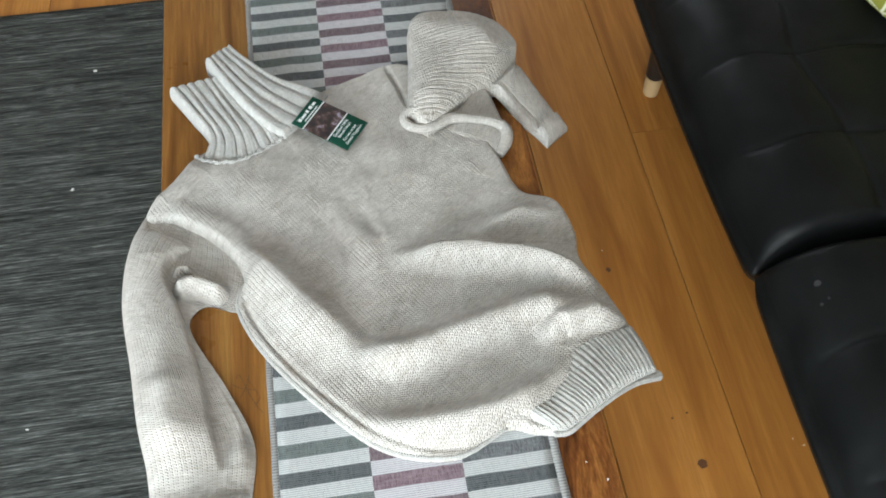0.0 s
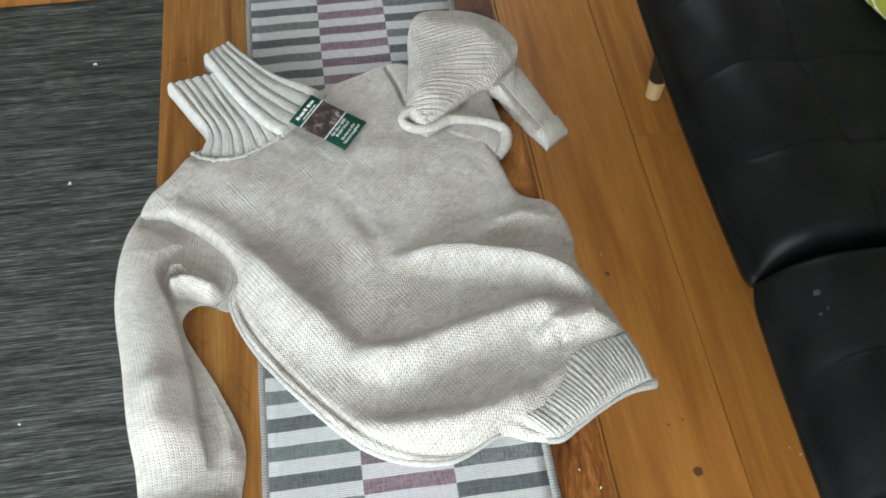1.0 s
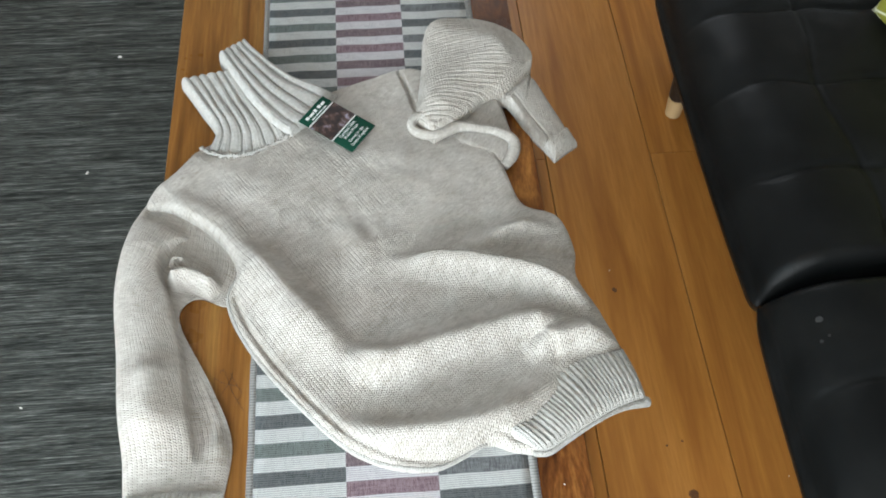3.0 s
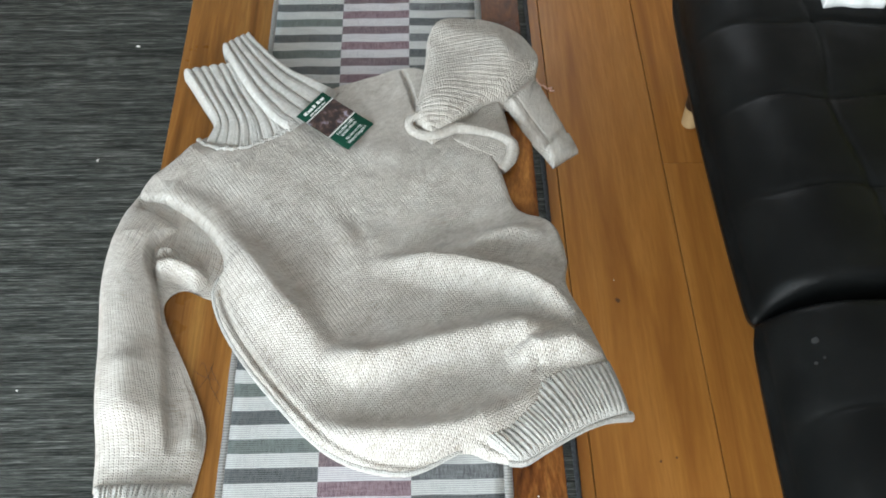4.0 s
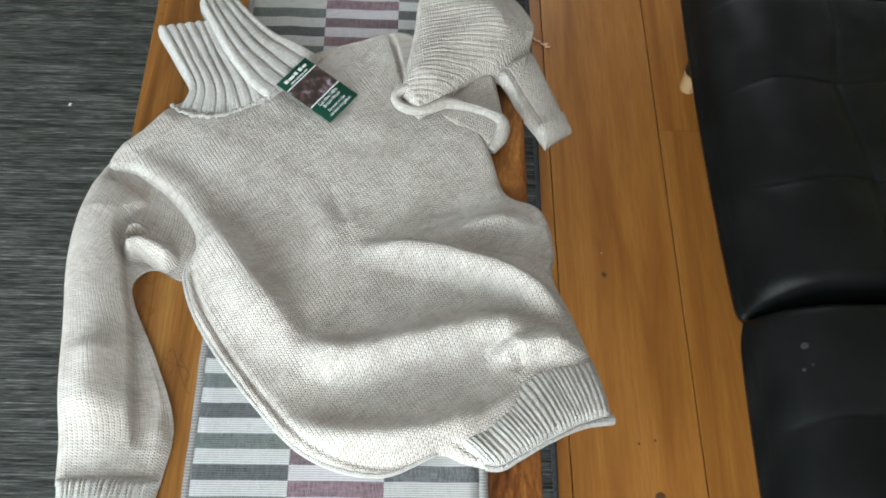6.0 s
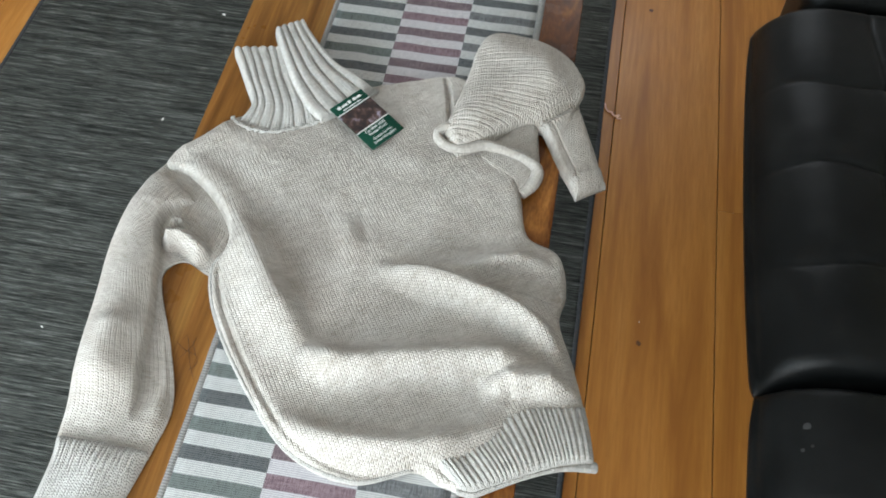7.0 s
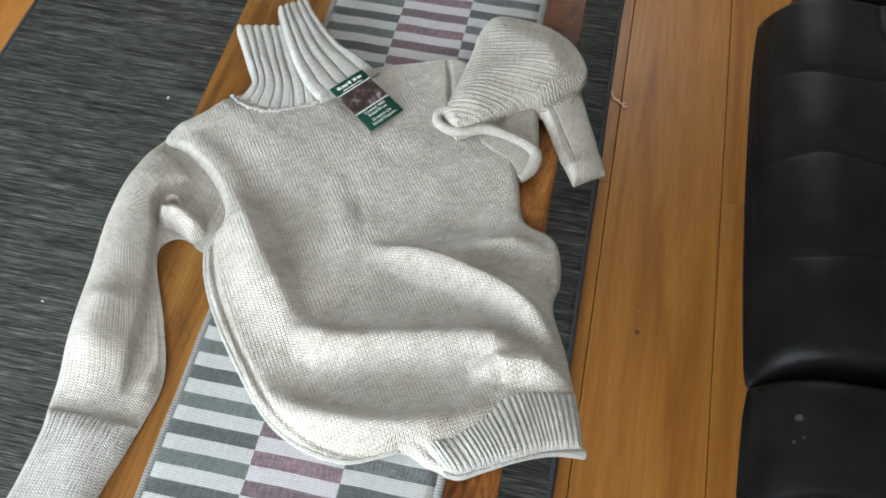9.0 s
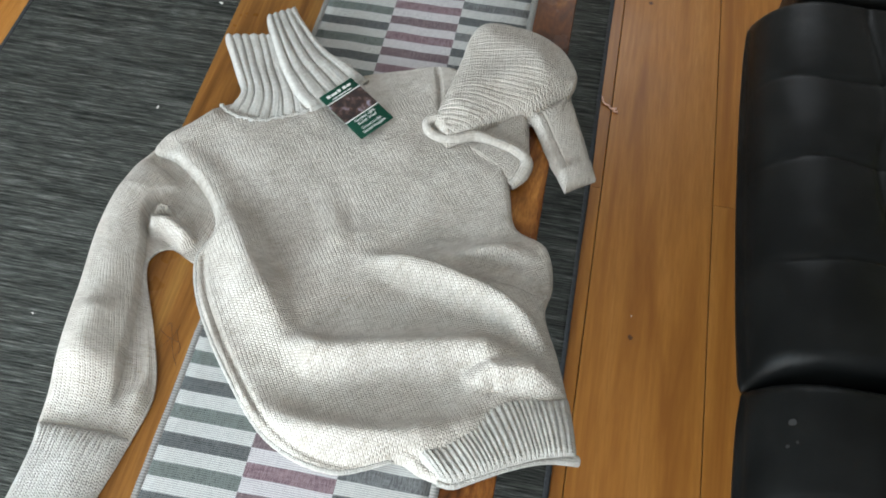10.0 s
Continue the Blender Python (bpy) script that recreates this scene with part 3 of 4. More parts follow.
    f += 0.002 * wobble(x, y, 14, 12)
    z = z + f * (0.55 + 0.45 * lip(x, y, u, v, 0.025, (True, True)))
    x, y, z, u, v = (finer(a, 460, 150) for a in (x, y, z, u, v))
    uv = (u * 0.128, v * 0.60)
    sleeve = piece("sleeve", sheet("sleeve", x, y, rest(x) + np.maximum(z, 0.004) + stitches(*uv), rest(x), uv, True), WOOL)
    # its cuff
    x, y, u, v = ruled([(-0.177, -0.79), (-0.172, -0.83), (-0.174, -0.907), (-0.18, -0.95)], [(-0.039, -0.79), (-0.045, -0.83), (-0.055, -0.885), (-0.06, -0.945)], 200, 50)
    ribs = np.abs(np.sin(np.pi * (u + 0.01 * np.sin(u * 40)) * 17)) ** 0.5
    z = (0.018 + 0.008 * np.sin(np.pi * u)) * lip(x, y, u, v, 0.016) + 0.0045 * ribs * np.clip(np.minimum(u, 1 - u) * 14, 0, 1) * (0.25 + 0.75 * np.exp(-(v / 0.25) ** 2)) + 0.008 * ridge(x, y, [(-0.10, -0.80), (-0.08, -0.94)], 1, 0.03)
    piece("cuff", sheet("cuff", x, y, rest(x) + z, rest(x) - 0.001, turned(x, y, 3)), WOOL_RIB, sleeve, "ribbed wool cuff")

    # polo neck: an under layer and a fold of it on top
    def collar(name, left, right, ribs_n, lift, h, rise, sag):
        x, y, u, v = ruled(left, right, 240, 120)
        y = y - sag * np.sin(np.pi * u) * v ** 2
        ribs = np.abs(np.sin(np.pi * (u + 0.012 * np.sin(u * 19 + v * 3)) * ribs_n)) ** 0.27
        z = (lift + h * lip(x, y, u, v, 0.010)) * (1 - 0.4 * v ** 3) + 0.0098 * ribs * np.clip(np.minimum(u, 1 - u) * 20 + 0.3, 0, 1) * (0.55 + 0.45 * np.sin(np.pi * np.clip(v, 0, 1)))
        z += rise * (1 - v) ** 2 + 0.0022 * wobble(x, y, 25, 6) + stitches(u * 0.13, v * 0.19, 0.0062, 0.0046, 0.0008)
        rib_end = 0.004 * (np.abs(np.sin(np.pi * u * ribs_n)) - 0.5) * np.exp(-v * 14)
        y = y + rib_end
        return piece(name, sheet(name, x, y, rest(x) + z, rest(x) + np.maximum(lift - 0.01, 0) + rise * 0.6 * (1 - v) ** 2, (u * 0.13, v * 0.19)), WOOL_RIB, label="ribbed polo neck")

    collar("collar", [(-0.153, -0.020), (-0.115, -0.085), (-0.086, -0.14), (-0.100, -0.187)],
           [(-0.045, 0.000), (-0.01, -0.07), (0.03, -0.13), (0.05, -0.160)], 7, 0.004, 0.022, 0.012, 0.022)
    collar("collar_fold", [(-0.084, 0.025), (-0.060, -0.022), (-0.025, -0.085), (0.018, -0.14), (0.05, -0.160)],
           [(-0.034, 0.058), (-0.002, 0.018), (0.048, -0.028), (0.088, -0.045), (0.129, -0.066)], 5, 0.018, 0.024, 0.014, 0.004)
    seam = spline([(-0.108, -0.181), (-0.076, -0.197), (-0.028, -0.196), (0.02, -0.172), (0.065, -0.140), (0.10, -0.10), (0.131, -0.062)], 90) + 0.0020 * np.sin(np.arange(90) * 1.3)[:, None] * np.cos(np.arange(90) * 0.47)[:, None]
    sz = np.array([body_xyz[np.argmin(np.hypot(body_xyz[:, 0] - a, body_xyz[:, 1] - b)), 2] for a, b in seam])
    sz = np.maximum(np.convolve(np.pad(sz, 6, 'edge'), np.ones(13) / 13, 'valid') + 0.003, TOP + 0.022) + 0.0012 * np.sin(np.arange(90) * 1.9)
    piece("collar_seam", tube(np.column_stack([seam, sz]), [0.0030 + 0.0022 * math.sin(i * 2.4) * math.sin(i * 0.83 + 1) for i in range(90)], 10), WOOL_RIB, label="raised stitched neck seam")

    # the other sleeve, folded back over the shoulder
    x, y, u, v = ruled([(0.300, -0.192), (0.335, -0.166), (0.375, -0.126), (0.400, -0.103), (0.426, -0.098), (0.450, -0.126), (0.479, -0.178), (0.503, -0.219)],
                       [(0.264, -0.162), (0.272, -0.12), (0.288, -0.02), (0.296, 0.052), (0.322, 0.091), (0.40, 0.092), (0.462, 0.066), (0.500, 0.024), (0.496, -0.015),
                        (0.512, -0.058), (0.537, -0.119), (0.554, -0.168)], 130, 260)
    up = 1 / (1 + np.exp((v - 0.66) / 0.05))
    z = 0.002 + 0.018 * up * (1 + 0.55 * u * np.clip(v / 0.4, 0, 1)) + (0.016 + 0.010 * up) * lip(x, y, u, v, 0.016, (True, False)) + (0.005 + 0.008 * up) * np.sin(np.pi * u)
    z -= 0.010 * past(x, y, [(0.500, -0.005), (0.465, -0.045), (0.432, -0.082), (0.405, -0.105)], 0.003, 0.1, 0.1)
    gather = [(0.504, -0.012), (0.470, -0.052), (0.438, -0.088), (0.412, -0.110)]
    z -= ridge(x, y, gather, 0.013, 0.008, 0.012, 0.15)
    z += ridge(x, y, gather, 1, 0.018, 0.018, 0.2) * 0.0011 * np.sin((x * 0.76 + y * 0.65) * 2 * math.pi / 0.0075)
    z += up * 0.0005 * np.sin((y - 0.12 * x) * 2 * math.pi / 0.0085 + 0.6 * wobble(x, y, 30, 23))
    z += ridge(x, y, [(0.29, -0.165), (0.34, -0.085), (0.42, -0.02), (0.475, 0.0)], 0.012, 0.035, 0.035)
    z += ridge(x, y, [(0.31, 0.08), (0.36, 0.03), (0.45, 0.02)], 0.006, 0.03, 0.03)
    z += ridge(x, y, [(0.425, -0.085), (0.455, -0.115), (0.487, -0.17), (0.506, -0.208)], 0.0012, 0.006, 0.006, 0.2)
    z -= ridge(x, y, [(0.436, -0.078), (0.465, -0.108), (0.497, -0.162), (0.515, -0.200)], 0.0022, 0.002, 0.002, 0.2)
    z += 0.0025 * wobble(x, y, 16, 21) + 0.001 * wobble(x, y, 40, 22)
    low = rest(x) - 0.002 + 0.016 * up * (1 - u)
    x, y, z, low = (finer(a, 420, 220) for a in (x, y, z, low))
    uv = turned(x, y, 95)
    folded = piece("sleeve", sheet("sleeve", x, y, rest(x) + z + stitches(*uv, 0.0085, 0.0050, 0.0004), low, uv), WOOL)
    x, y, u, v = ruled([(0.494, -0.203), (0.510, -0.231)], [(0.548, -0.152), (0.560, -0.183)], 110, 40)
    z = 0.0022 + 0.0160 * lip(x, y, u, v, 0.016, (False, True)) + 0.005 * np.sin(np.pi * u) + 0.0004 * np.abs(np.sin(np.pi * u * 13)) ** 0.6
    piece("cuff", sheet("cuff", x, y, rest(x) + z + 0.0004, rest(x) - 0.002, turned(x, y, 95)), WOOL, folded, "ribbed wool cuff")
    # hollow under the fold and the rolled edge of the armhole
    x, y, u, v = ruled([(0.308, -0.174), (0.335, -0.13), (0.37, -0.09), (0.40, -0.075)], [(0.418, -0.245), (0.442, -0.20), (0.435, -0.13), (0.428, -0.09)], 60, 60)
    z = 0.016 * lip(x, y, u, v, 0.014) + 0.006 * np.sin(np.pi * u)
    piece("armhole_layer", sheet("armhole_layer", x, y, rest(x) + z, rest(x), turned(x, y, 60)), WOOL, folded)
    roll = spline([(0.312, -0.172, 0.541), (0.297, -0.161, 0.545), (0.277, -0.155, 0.545), (0.262, -0.163, 0.540), (0.264, -0.177, 0.535), (0.284, -0.187, 0.531), (0.312, -0.183, 0.528), (0.343, -0.168, 0.526), (0.383, -0.173, 0.524), (0.419, -0.182, 0.519), (0.438, -0.196, 0.514), (0.436, -0.22, 0.508), (0.418, -0.245, 0.502)], 60)
    piece("rolled_edge", tube(roll, [0.006, 0.0075, 0.008, 0.0085, 0.009, 0.0095, 0.0105, 0.010, 0.008, 0.008, 0.009, 0.011, 0.011, 0.008], 16), WOOL, folded)
    return body_xyz


BODY_XYZ = make_sweater()


# ---- hang tag ----
TAG_GREEN = cloth("tag_green_card", (0.006, 0.044, 0.027), (0.009, 0.058, 0.036))
TAG_WHITE = Mat("tag_white_print", 0.4).done((0.72, 0.74, 0.73))


def tag_picture():
    """A dim brown and lilac print, too small to make out."""
    k = Mat("tag_picture_print", 0.35)
    n = k.noise(k.coord("Object"), 60, 4, 0.65)
    return k.done(k.ramp(n, (0.38, (0.010, 0.009, 0.011)), (0.50, (0.035, 0.018, 0.016)), (0.58, (0.10, 0.058, 0.05)), (0.68, (0.30, 0.28, 0.36))))


def make_tag():
    # the plane of the wool beneath the card
    near = BODY_XYZ[(np.abs(BODY_XYZ[:, 0] - 0.125) < 0.05) & (np.abs(BODY_XYZ[:, 1] + 0.142) < 0.05)]
    fit = np.linalg.lstsq(np.column_stack([near[:, :2], np.ones(len(near))]), near[:, 2], rcond=None)[0]
    up = Vector((-fit[0], -fit[1], 1)).normalized()
    ax = Vector((0.572, 0.82, 0))
    ax = (ax - up * ax.dot(up)).normalized()
    ay = up.cross(ax)
    c = Vector((0.1247, -0.152, float(fit @ np.array([0.1247, -0.152, 1])) + 0.007))
    tag = thing("hang_tag", "green card hang tag with white print lying on sweater", "label tag")
    up = (up - 0.17 * ay).normalized()
    ay = up.cross(ax)
    tag.matrix_world = Matrix.Translation(c + up * 0.012 + Vector((0.0047, 0.003, 0))) @ Matrix((ax, ay, up)).transposed().to_4x4()
    W, L = 0.074, 0.113
    card = part("card", box(-W / 2, W / 2, -L / 2, L / 2, 0, 0.0010, 0.0003), TAG_GREEN, tag)
    part("picture", box(-W / 2 + 0.0003, W / 2 - 0.0003, L / 2 - 0.071, L / 2 - 0.0235, 0.001, 0.0012), tag_picture(), tag, "dim brown printed picture")
    for y in (L / 2 - 0.0230, L / 2 - 0.0715):
        part("white_rule", box(-W / 2 + 0.0003, W / 2 - 0.0003, y - 0.001, y + 0.001, 0.001, 0.0014), TAG_WHITE, tag)
    # the maker's mark, as plain bars
    for x0, x1, y, h in ((-0.026, -0.019, 0.047, 0.006), (-0.017, -0.004, 0.0463, 0.0045), (-0.002, 0.004, 0.047, 0.006), (0.009, 0.016, 0.047, 0.006), (0.018, 0.027, 0.0465, 0.0045),
                        (-0.020, -0.010, 0.0385, 0.0020), (-0.008, 0.010, 0.0385, 0.0020), (0.012, 0.021, 0.0385, 0.0020)):
        part("print_bar", box(x0, x1, y - h / 2, y + h / 2, 0.001, 0.0013), TAG_WHITE, tag)
    for text, y in (("Certified 100%", -0.0240), ("British Wool", -0.0318), ("Grown in the", -0.0425), ("United Kingdom", -0.0503)):
        cu = bpy.data.curves.new("print", "FONT")
        cu.body, cu.size, cu.align_x, cu.extrude = text, 0.0076, "CENTER", 0.00015
        ob = bpy.data.objects.new("print", cu)
        me = bpy.data.meshes.new_from_object(ob)
        bpy.data.objects.remove(ob)
        me.transform(Matrix.Translation((0, y, 0.0012)))
        part("print_line", me, TAG_WHITE, tag)
    return tag


make_tag()


# ---- sofa ----
def make_sofa():
    sofa = thing("sofa", "black leather sofa with tufted seat cushions and worn front edge", "sofa", at=(1.3, -0.5, 0))
    inv = Matrix.Translation((-1.3, 0.5, 0))

    def piece(name, bm, mat, parent=sofa, label=""):
        me = bpy.data.meshes.new(name)
        bm.to_mesh(me)
        bm.free()
        me.transform(inv)
        return part(name, me, mat, parent, label)

    tops = []

    def cushion(y0, y1, creases, cross_x):
        nx, ny = 110, 160
        gx, gy = np.meshgrid(np.linspace(0.836, 1.402, nx), np.linspace(y0, y1, ny))
        dx, dy = np.minimum(gx - 0.836, 1.402 - gx), np.minimum(gy - y0, y1 - gy)
        tx, ty = np.clip(dx / 0.16, 0, 1), np.clip(dy / 0.042, 0, 1)
        rnd = (1 - (1 - tx) ** 3) ** 0.55 * (1 - (1 - ty) ** 3) ** 0.5
        z = 0.375 + 0.118 * rnd
        t2 = np.clip((gx - 0.836) / 0.3, 0, 1)
        z += 0.006 * np.sin(np.pi * t2)
        amp = np.clip((gx - 0.845) / 0.05, 0, 1)
        for c in creases:
            wav = c + 0.006 * np.sin(gx * 31 + c * 40)
            z -= (0.007 * np.exp(-np.abs(gy - wav) / 0.006) + 0.004 * np.exp(-((gy - wav) / 0.05) ** 2)) * amp
        off = gx - cross_x - 0.012 * np.sin(gy * 15)
        z -= (0.006 * np.exp(-np.abs(off) / 0.006) + 0.003 * np.exp(-(off / 0.05) ** 2)) * np.clip(dy / 0.05, 0, 1)
        z += 0.004 * wobble(gx, gy, 6, 31) * rnd + 0.0006 * wobble(gx, gy, 30, 33) * rnd
        low = 0.375 - 0.10 * np.sqrt(1 - (1 - np.clip(dx / 0.10, 0, 1)) ** 2) * np.sqrt(1 - (1 - ty) ** 2)
        k = 0.014 * np.sin(np.pi * np.clip((gy - y0) / (y1 - y0), 0, 1)) ** 0.5
        gx2 = gx - (k - 0.004) * (1 - t2)
        tops.append(np.stack([gx2, gy, z], -1).reshape(-1, 3))
        me = sheet("seat_cushion", gx2, gy, z, low, (gx, gy))
        me.transform(inv)
        return part("seat_cushion", me, LEATHER, sofa)

    first = cushion(-0.483, 0.360, (-0.275, -0.065, 0.135), 1.05)
    second = cushion(-1.32, -0.487, (-0.69, -0.895, -1.10), 1.05)
    piece("base", box(0.985, 1.80, -1.30, 0.33, 0.13, 0.285, 0.02, 3), LEATHER)
    for y0, y1 in ((0.367, 0.565), (-1.53, -1.325)):
        piece("armrest", box(0.925, 1.80, y0, y1, 0.13, 0.50, 0.05, 6), LEATHER)
    piece("backrest", box(1.405, 1.80, -1.32, 0.345, 0.28, 0.85, 0.06, 5), LEATHER)
    for x in (0.952, 1.72):
        for y in (0.307, -1.28):
            bm = bmesh.new()
            bmesh.ops.create_cone(bm, cap_ends=True, segments=24, radius1=0.0230, radius2=0.030, depth=0.235, matrix=Matrix.Translation((x, y, 0.180)))
            bmesh.ops.bevel(bm, geom=[e for e in bm.edges if abs(e.verts[0].co.z - e.verts[1].co.z) < 1e-4], offset=0.002, segments=2, affect="EDGES")
            leg = piece("leg", bm, LEG_DARK)
            bm = bmesh.new()
            bmesh.ops.create_cone(bm, cap_ends=True, segments=24, radius1=0.0195, radius2=0.0225, depth=0.062, matrix=Matrix.Translation((x, y, 0.0312)))
            bmesh.ops.bevel(bm, geom=[e for e in bm.edges if abs(e.verts[0].co.z - e.verts[1].co.z) < 1e-4], offset=0.002, segments=2, affect="EDGES")
            piece("foot_cap", bm, LEG_PALE, leg, "pale bare wood foot")
    # pale worn spots on the leather
    for x, y, r, own, t in ((0.887, -0.572, 0.0062, second, 1), (0.881, -0.609, 0.004, second, 1), (0.893, -0.603, 0.003, second, 1), (0.842, -0.452, 0.004, first, 0), (0.846, -0.462, 0.003, first, 0)):
        g = tops[t]
        near = g[np.argsort(np.hypot(g[:, 0] - x, g[:, 1] - y))[:9]]
        fit = np.linalg.lstsq(np.column_stack([near[:, :2], np.ones(9)]), near[:, 2], rcond=None)[0]
        up = Vector((-fit[0], -fit[1], 1)).normalized()
        bm = bmesh.new()
        bmesh.ops.create_icosphere(bm, subdivisions=2, radius=r)
        for v in bm.verts:
            v.co.x *= 1 + 0.3 * noise.noise(v.co * 200)
            v.co.z *= 0.05
        c = Vector((x, y, float(fit @ np.array([x, y, 1]))))
        bmesh.ops.transform(bm, matrix=Matrix.Translation(c) @ up.to_track_quat("Z", "Y").to_matrix().to_4x4(), verts=bm.verts)
        piece("worn_spot", bm, WORN, own, "pale worn spot in leather")
    return sofa


WORN = Mat("worn_leather", 0.6).done((0.017, 0.017, 0.0165))
LEG_DARK = Mat("dark_leg_stain", 0.4).done((0.02, 0.015, 0.012))
LEG_PALE = Mat("pale_foot_wood", 0.5)
LEG_PALE = LEG_PALE.done(LEG_PALE.mix(LEG_PALE.noise(LEG_PALE.coord("Object", (90, 90, 8)), 1), (0.45, 0.30, 0.14), (0.62, 0.45, 0.25)))
make_sofa()


# ---- on the sofa ----
def make_pillow():
    k = Mat("green_print_cotton", 0.9, spec=0.15)
    co = k.coord("Object")
    v = k.t.nodes.new("ShaderNodeTexVoronoi")
    v.feature = "DISTANCE_TO_EDGE"
    v.inputs["Scale"].default_value = 22
    k.put(co, v.inputs["Vector"])
    col = k.mix(k.ramp(v.outputs["Distance"], (0.03, (1,) * 3), (0.07, (0,) * 3)), (0.24, 0.235, 0.035), (0.66, 0.65, 0.48))
    mat = k.done(col, height=k.noise(co, 500), depth=0.0008)
    n = 40
    gx, gy = np.meshgrid(np.linspace(-0.2, 0.2, n), np.linspace(-0.2, 0.2, n))
    a, b = 1 - (gx / 0.2) ** 4, 1 - (gy / 0.2) ** 4
    puff = 0.065 * np.sqrt(np.maximum(a * b, 0)) + 0.002 * wobble(gx, gy, 20, 50)
    pinch = 1 - 0.06 * (np.abs(gx) / 0.2) ** 2 * (1 - np.abs(gy) / 0.2) - 0.06 * (np.abs(gy) / 0.2) ** 2 * (1 - np.abs(gx) / 0.2)
    ob = part("pillow", sheet("pillow", gx * pinch, gy * pinch, puff + 0.002, -puff - 0.002, (gx, gy)), mat)
    ob.matrix_world = pose(1.342, -0.062, 0.672, 0, -62, 12)
    return tagged(ob, "green and cream patterned cotton pillow leaning on sofa", "pillow")


make_pillow()


def make_cloth():
    mat = cloth("white_cotton", (0.66, 0.66, 0.65), (0.80, 0.80, 0.79))
    gx, gy = np.meshgrid(np.linspace(1.085, 1.21, 40), np.linspace(0.168, 0.30, 45))
    e = 0.012 * wobble(gx, gy, 18, 61)
    z = 0.508 + 0.010 * np.abs(wobble(gx, gy, 22, 63)) + 0.004
    ob = part("cloth", sheet("cloth", gx + e, gy + e * 0.8, z, 0 * gx + 0.49, (gx, gy)), mat)
    return tagged(ob, "crumpled white cotton cloth lying on black leather sofa", "cloth")


make_cloth()


# ---- crumbs, threads and knots ----
CRUMB = Mat("white_crumb", 0.8).done((0.72, 0.70, 0.66))
THREAD_DARK = Mat("dark_thread", 0.7).done((0.07, 0.030, 0.014))
THREAD_PINK = Mat("pale_pink_string", 0.8).done((0.85, 0.55, 0.42))
KNOT = Mat("dark_knot_wood", 0.6)
KNOT = KNOT.done(KNOT.mix(KNOT.noise(KNOT.coord("Object"), 160, 3), (0.045, 0.015, 0.005), (0.17, 0.066, 0.018)))


def lump(r, seed, flat=0.6):
    bm = bmesh.new()
    bmesh.ops.create_icosphere(bm, subdivisions=2, radius=r)
    for v in bm.verts:
        v.co *= 1 + 0.7 * noise.noise(v.co * (1.3 / r) + Vector((seed, 0, 0)))
        v.co.z *= flat
    return bm


for i, (x, y, z, r) in enumerate(((-0.470, 0.598, 0.0095, 0.0058), (-0.504, 0.207, 0.0090, 0.0052), (-0.555, -0.403, 0.0085, 0.0035), (-0.630, -0.535, 0.0085, 0.0035),
                                  (0.703, -0.155, 0.0013, 0.0022), (0.986, -0.676, 0.0016, 0.0028), (0.969, -0.659, 0.0013, 0.002), (-1.061, 0.173, 0.0018, 0.003),
                                  (0.460, -0.845, 0.4915, 0.0022), (0.436, -0.815, 0.4912, 0.0016))):
    ob = part("crumb", lump(r * 0.72, i * 3.1), CRUMB)
    ob.location = (x, y, z)
    ob.rotation_euler, ob.scale = (0, 0, i * 1.3), (1.25, 0.62, 0.8)
    tagged(ob, "tiny white crumb lying on " + ("charcoal rug" if i < 4 else "wooden floor" if i < 8 else "wooden table"), "crumb", "scattered crumbs")
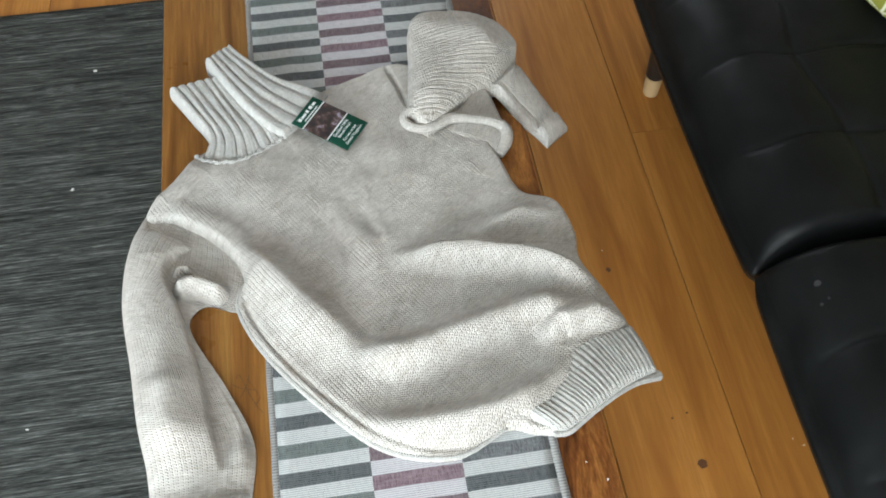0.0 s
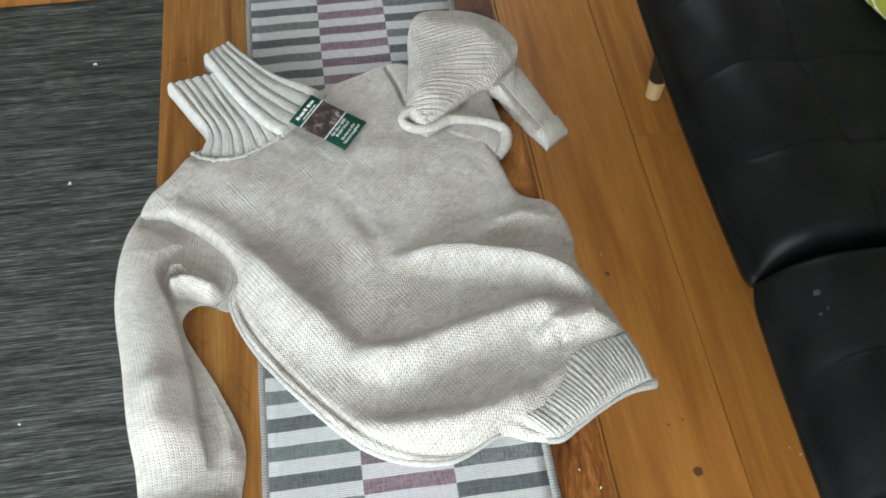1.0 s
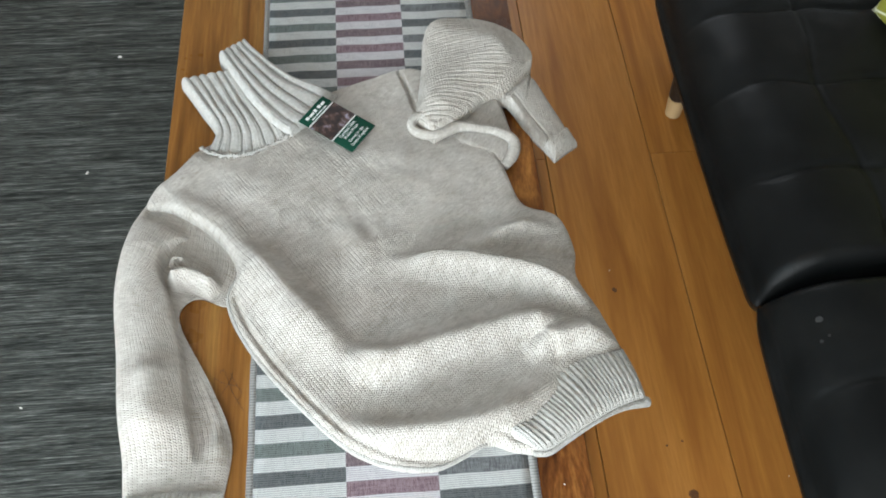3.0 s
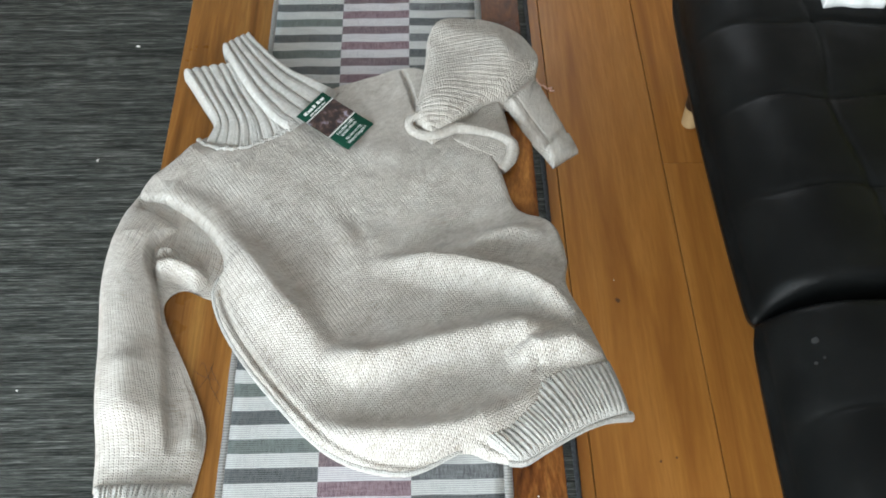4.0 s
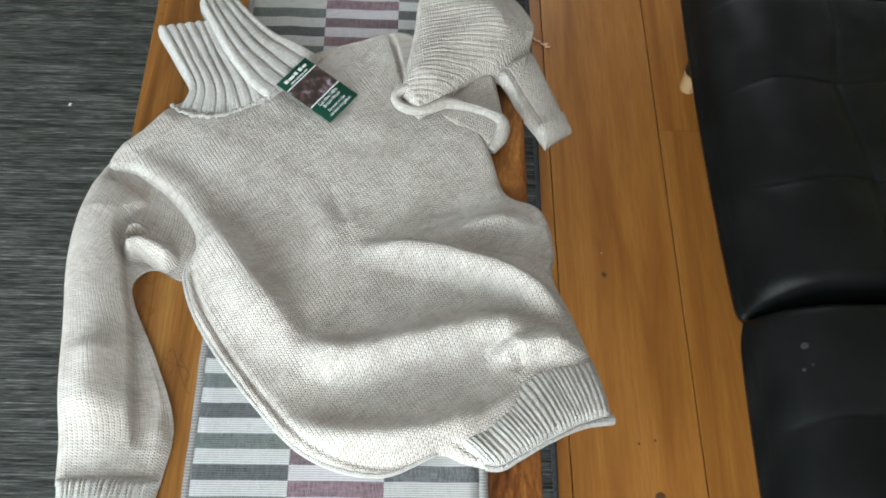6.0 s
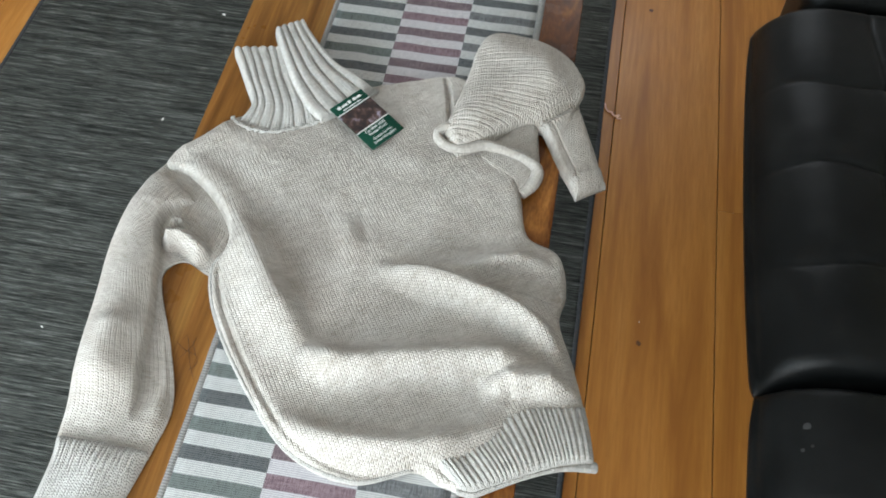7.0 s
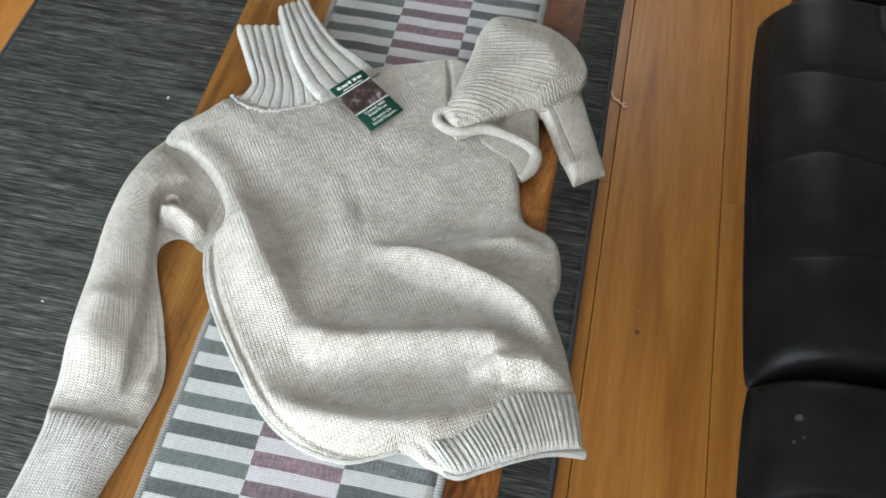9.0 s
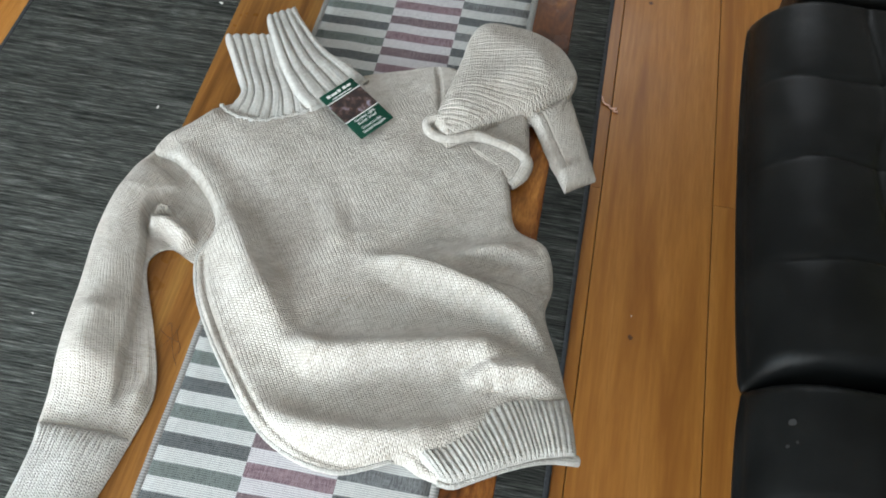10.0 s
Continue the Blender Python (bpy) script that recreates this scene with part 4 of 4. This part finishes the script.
for pts in ([(-0.056, -0.605), (-0.050, -0.600), (-0.034, -0.640), (-0.018, -0.668)], [(-0.040, -0.606), (-0.030, -0.625), (-0.022, -0.640), (-0.030, -0.655)],
            [(-0.064, -0.612), (-0.048, -0.622), (-0.028, -0.628)], [(-0.052, -0.640), (-0.040, -0.618), (-0.036, -0.600)]):
    p = spline(pts, 30)
    tagged(part("thread", tube(np.column_stack([p, np.full(30, TOP + 0.0006)]), 0.0003, 6), THREAD_DARK), "thin dark brown thread lying on wooden table", "thread", "loose threads")
p = spline([(0.578, 0.468), (0.585, 0.447), (0.597, 0.440), (0.606, 0.430), (0.617, 0.434), (0.612, 0.424), (0.622, 0.422)], 60)
tagged(part("string", tube(np.column_stack([p, 0.003 + 0.002 * np.sin(np.arange(60) * 0.3) ** 2]), 0.0022, 8), THREAD_PINK), "short curled pale pink string on wooden floor", "string")
for i, (x, y, r) in enumerate(((0.773, -0.681, 0.009), (0.705, -0.207, 0.0055), (0.677, 0.842, 0.006), (-1.065, 0.276, 0.007), (0.742, -0.578, 0.0025), (0.775, -0.571, 0.0025))):
    ob = part("knot", lump(r, i * 5.3 + 40, 0.05), KNOT, floor, "dark wood knot")
    ob.location = (x, y, 0.0002)
    ob.rotation_euler = (0, 0, i)


# ---- floor planks, last ----
def make_planks():
    xs = [-2.8, -2.55, -2.30, -2.06, -1.82, -1.58, -1.335, -1.09, -0.851, -0.611, -0.372, -0.133, 0.106, 0.346, 0.606, 0.866, 1.126, 1.386, 1.646, 1.906, 2.15]
    rnd = random.Random(5)
    for i, (a, b) in enumerate(zip(xs, xs[1:])):
        cuts = [-3.4]
        if a in (0.346, 0.866):
            cuts += [-1.95, 0.18]
        elif a == 0.606:
            cuts += [-2.6, 1.9]
        elif a == -1.335:
            cuts += [-1.7, 0.45]
        else:
            y = -3.4 + rnd.uniform(0.6, 2.0)
            while y < 2.0:
                cuts.append(y)
                y += rnd.uniform(1.6, 2.4)
        cuts.append(2.3)
        for y0, y1 in zip(cuts, cuts[1:]):
            bm = box(a + 0.0011, b - 0.0011, y0 + 0.0004, y1 - 0.0004, -0.022, 0.0)
            bmesh.ops.bevel(bm, geom=[e for e in bm.edges if e.verts[0].co.z > -0.01 and e.verts[1].co.z > -0.01], offset=0.0008, segments=1, affect="EDGES")
            part("plank", bm, FLOOR_WOOD, floor)


make_planks()
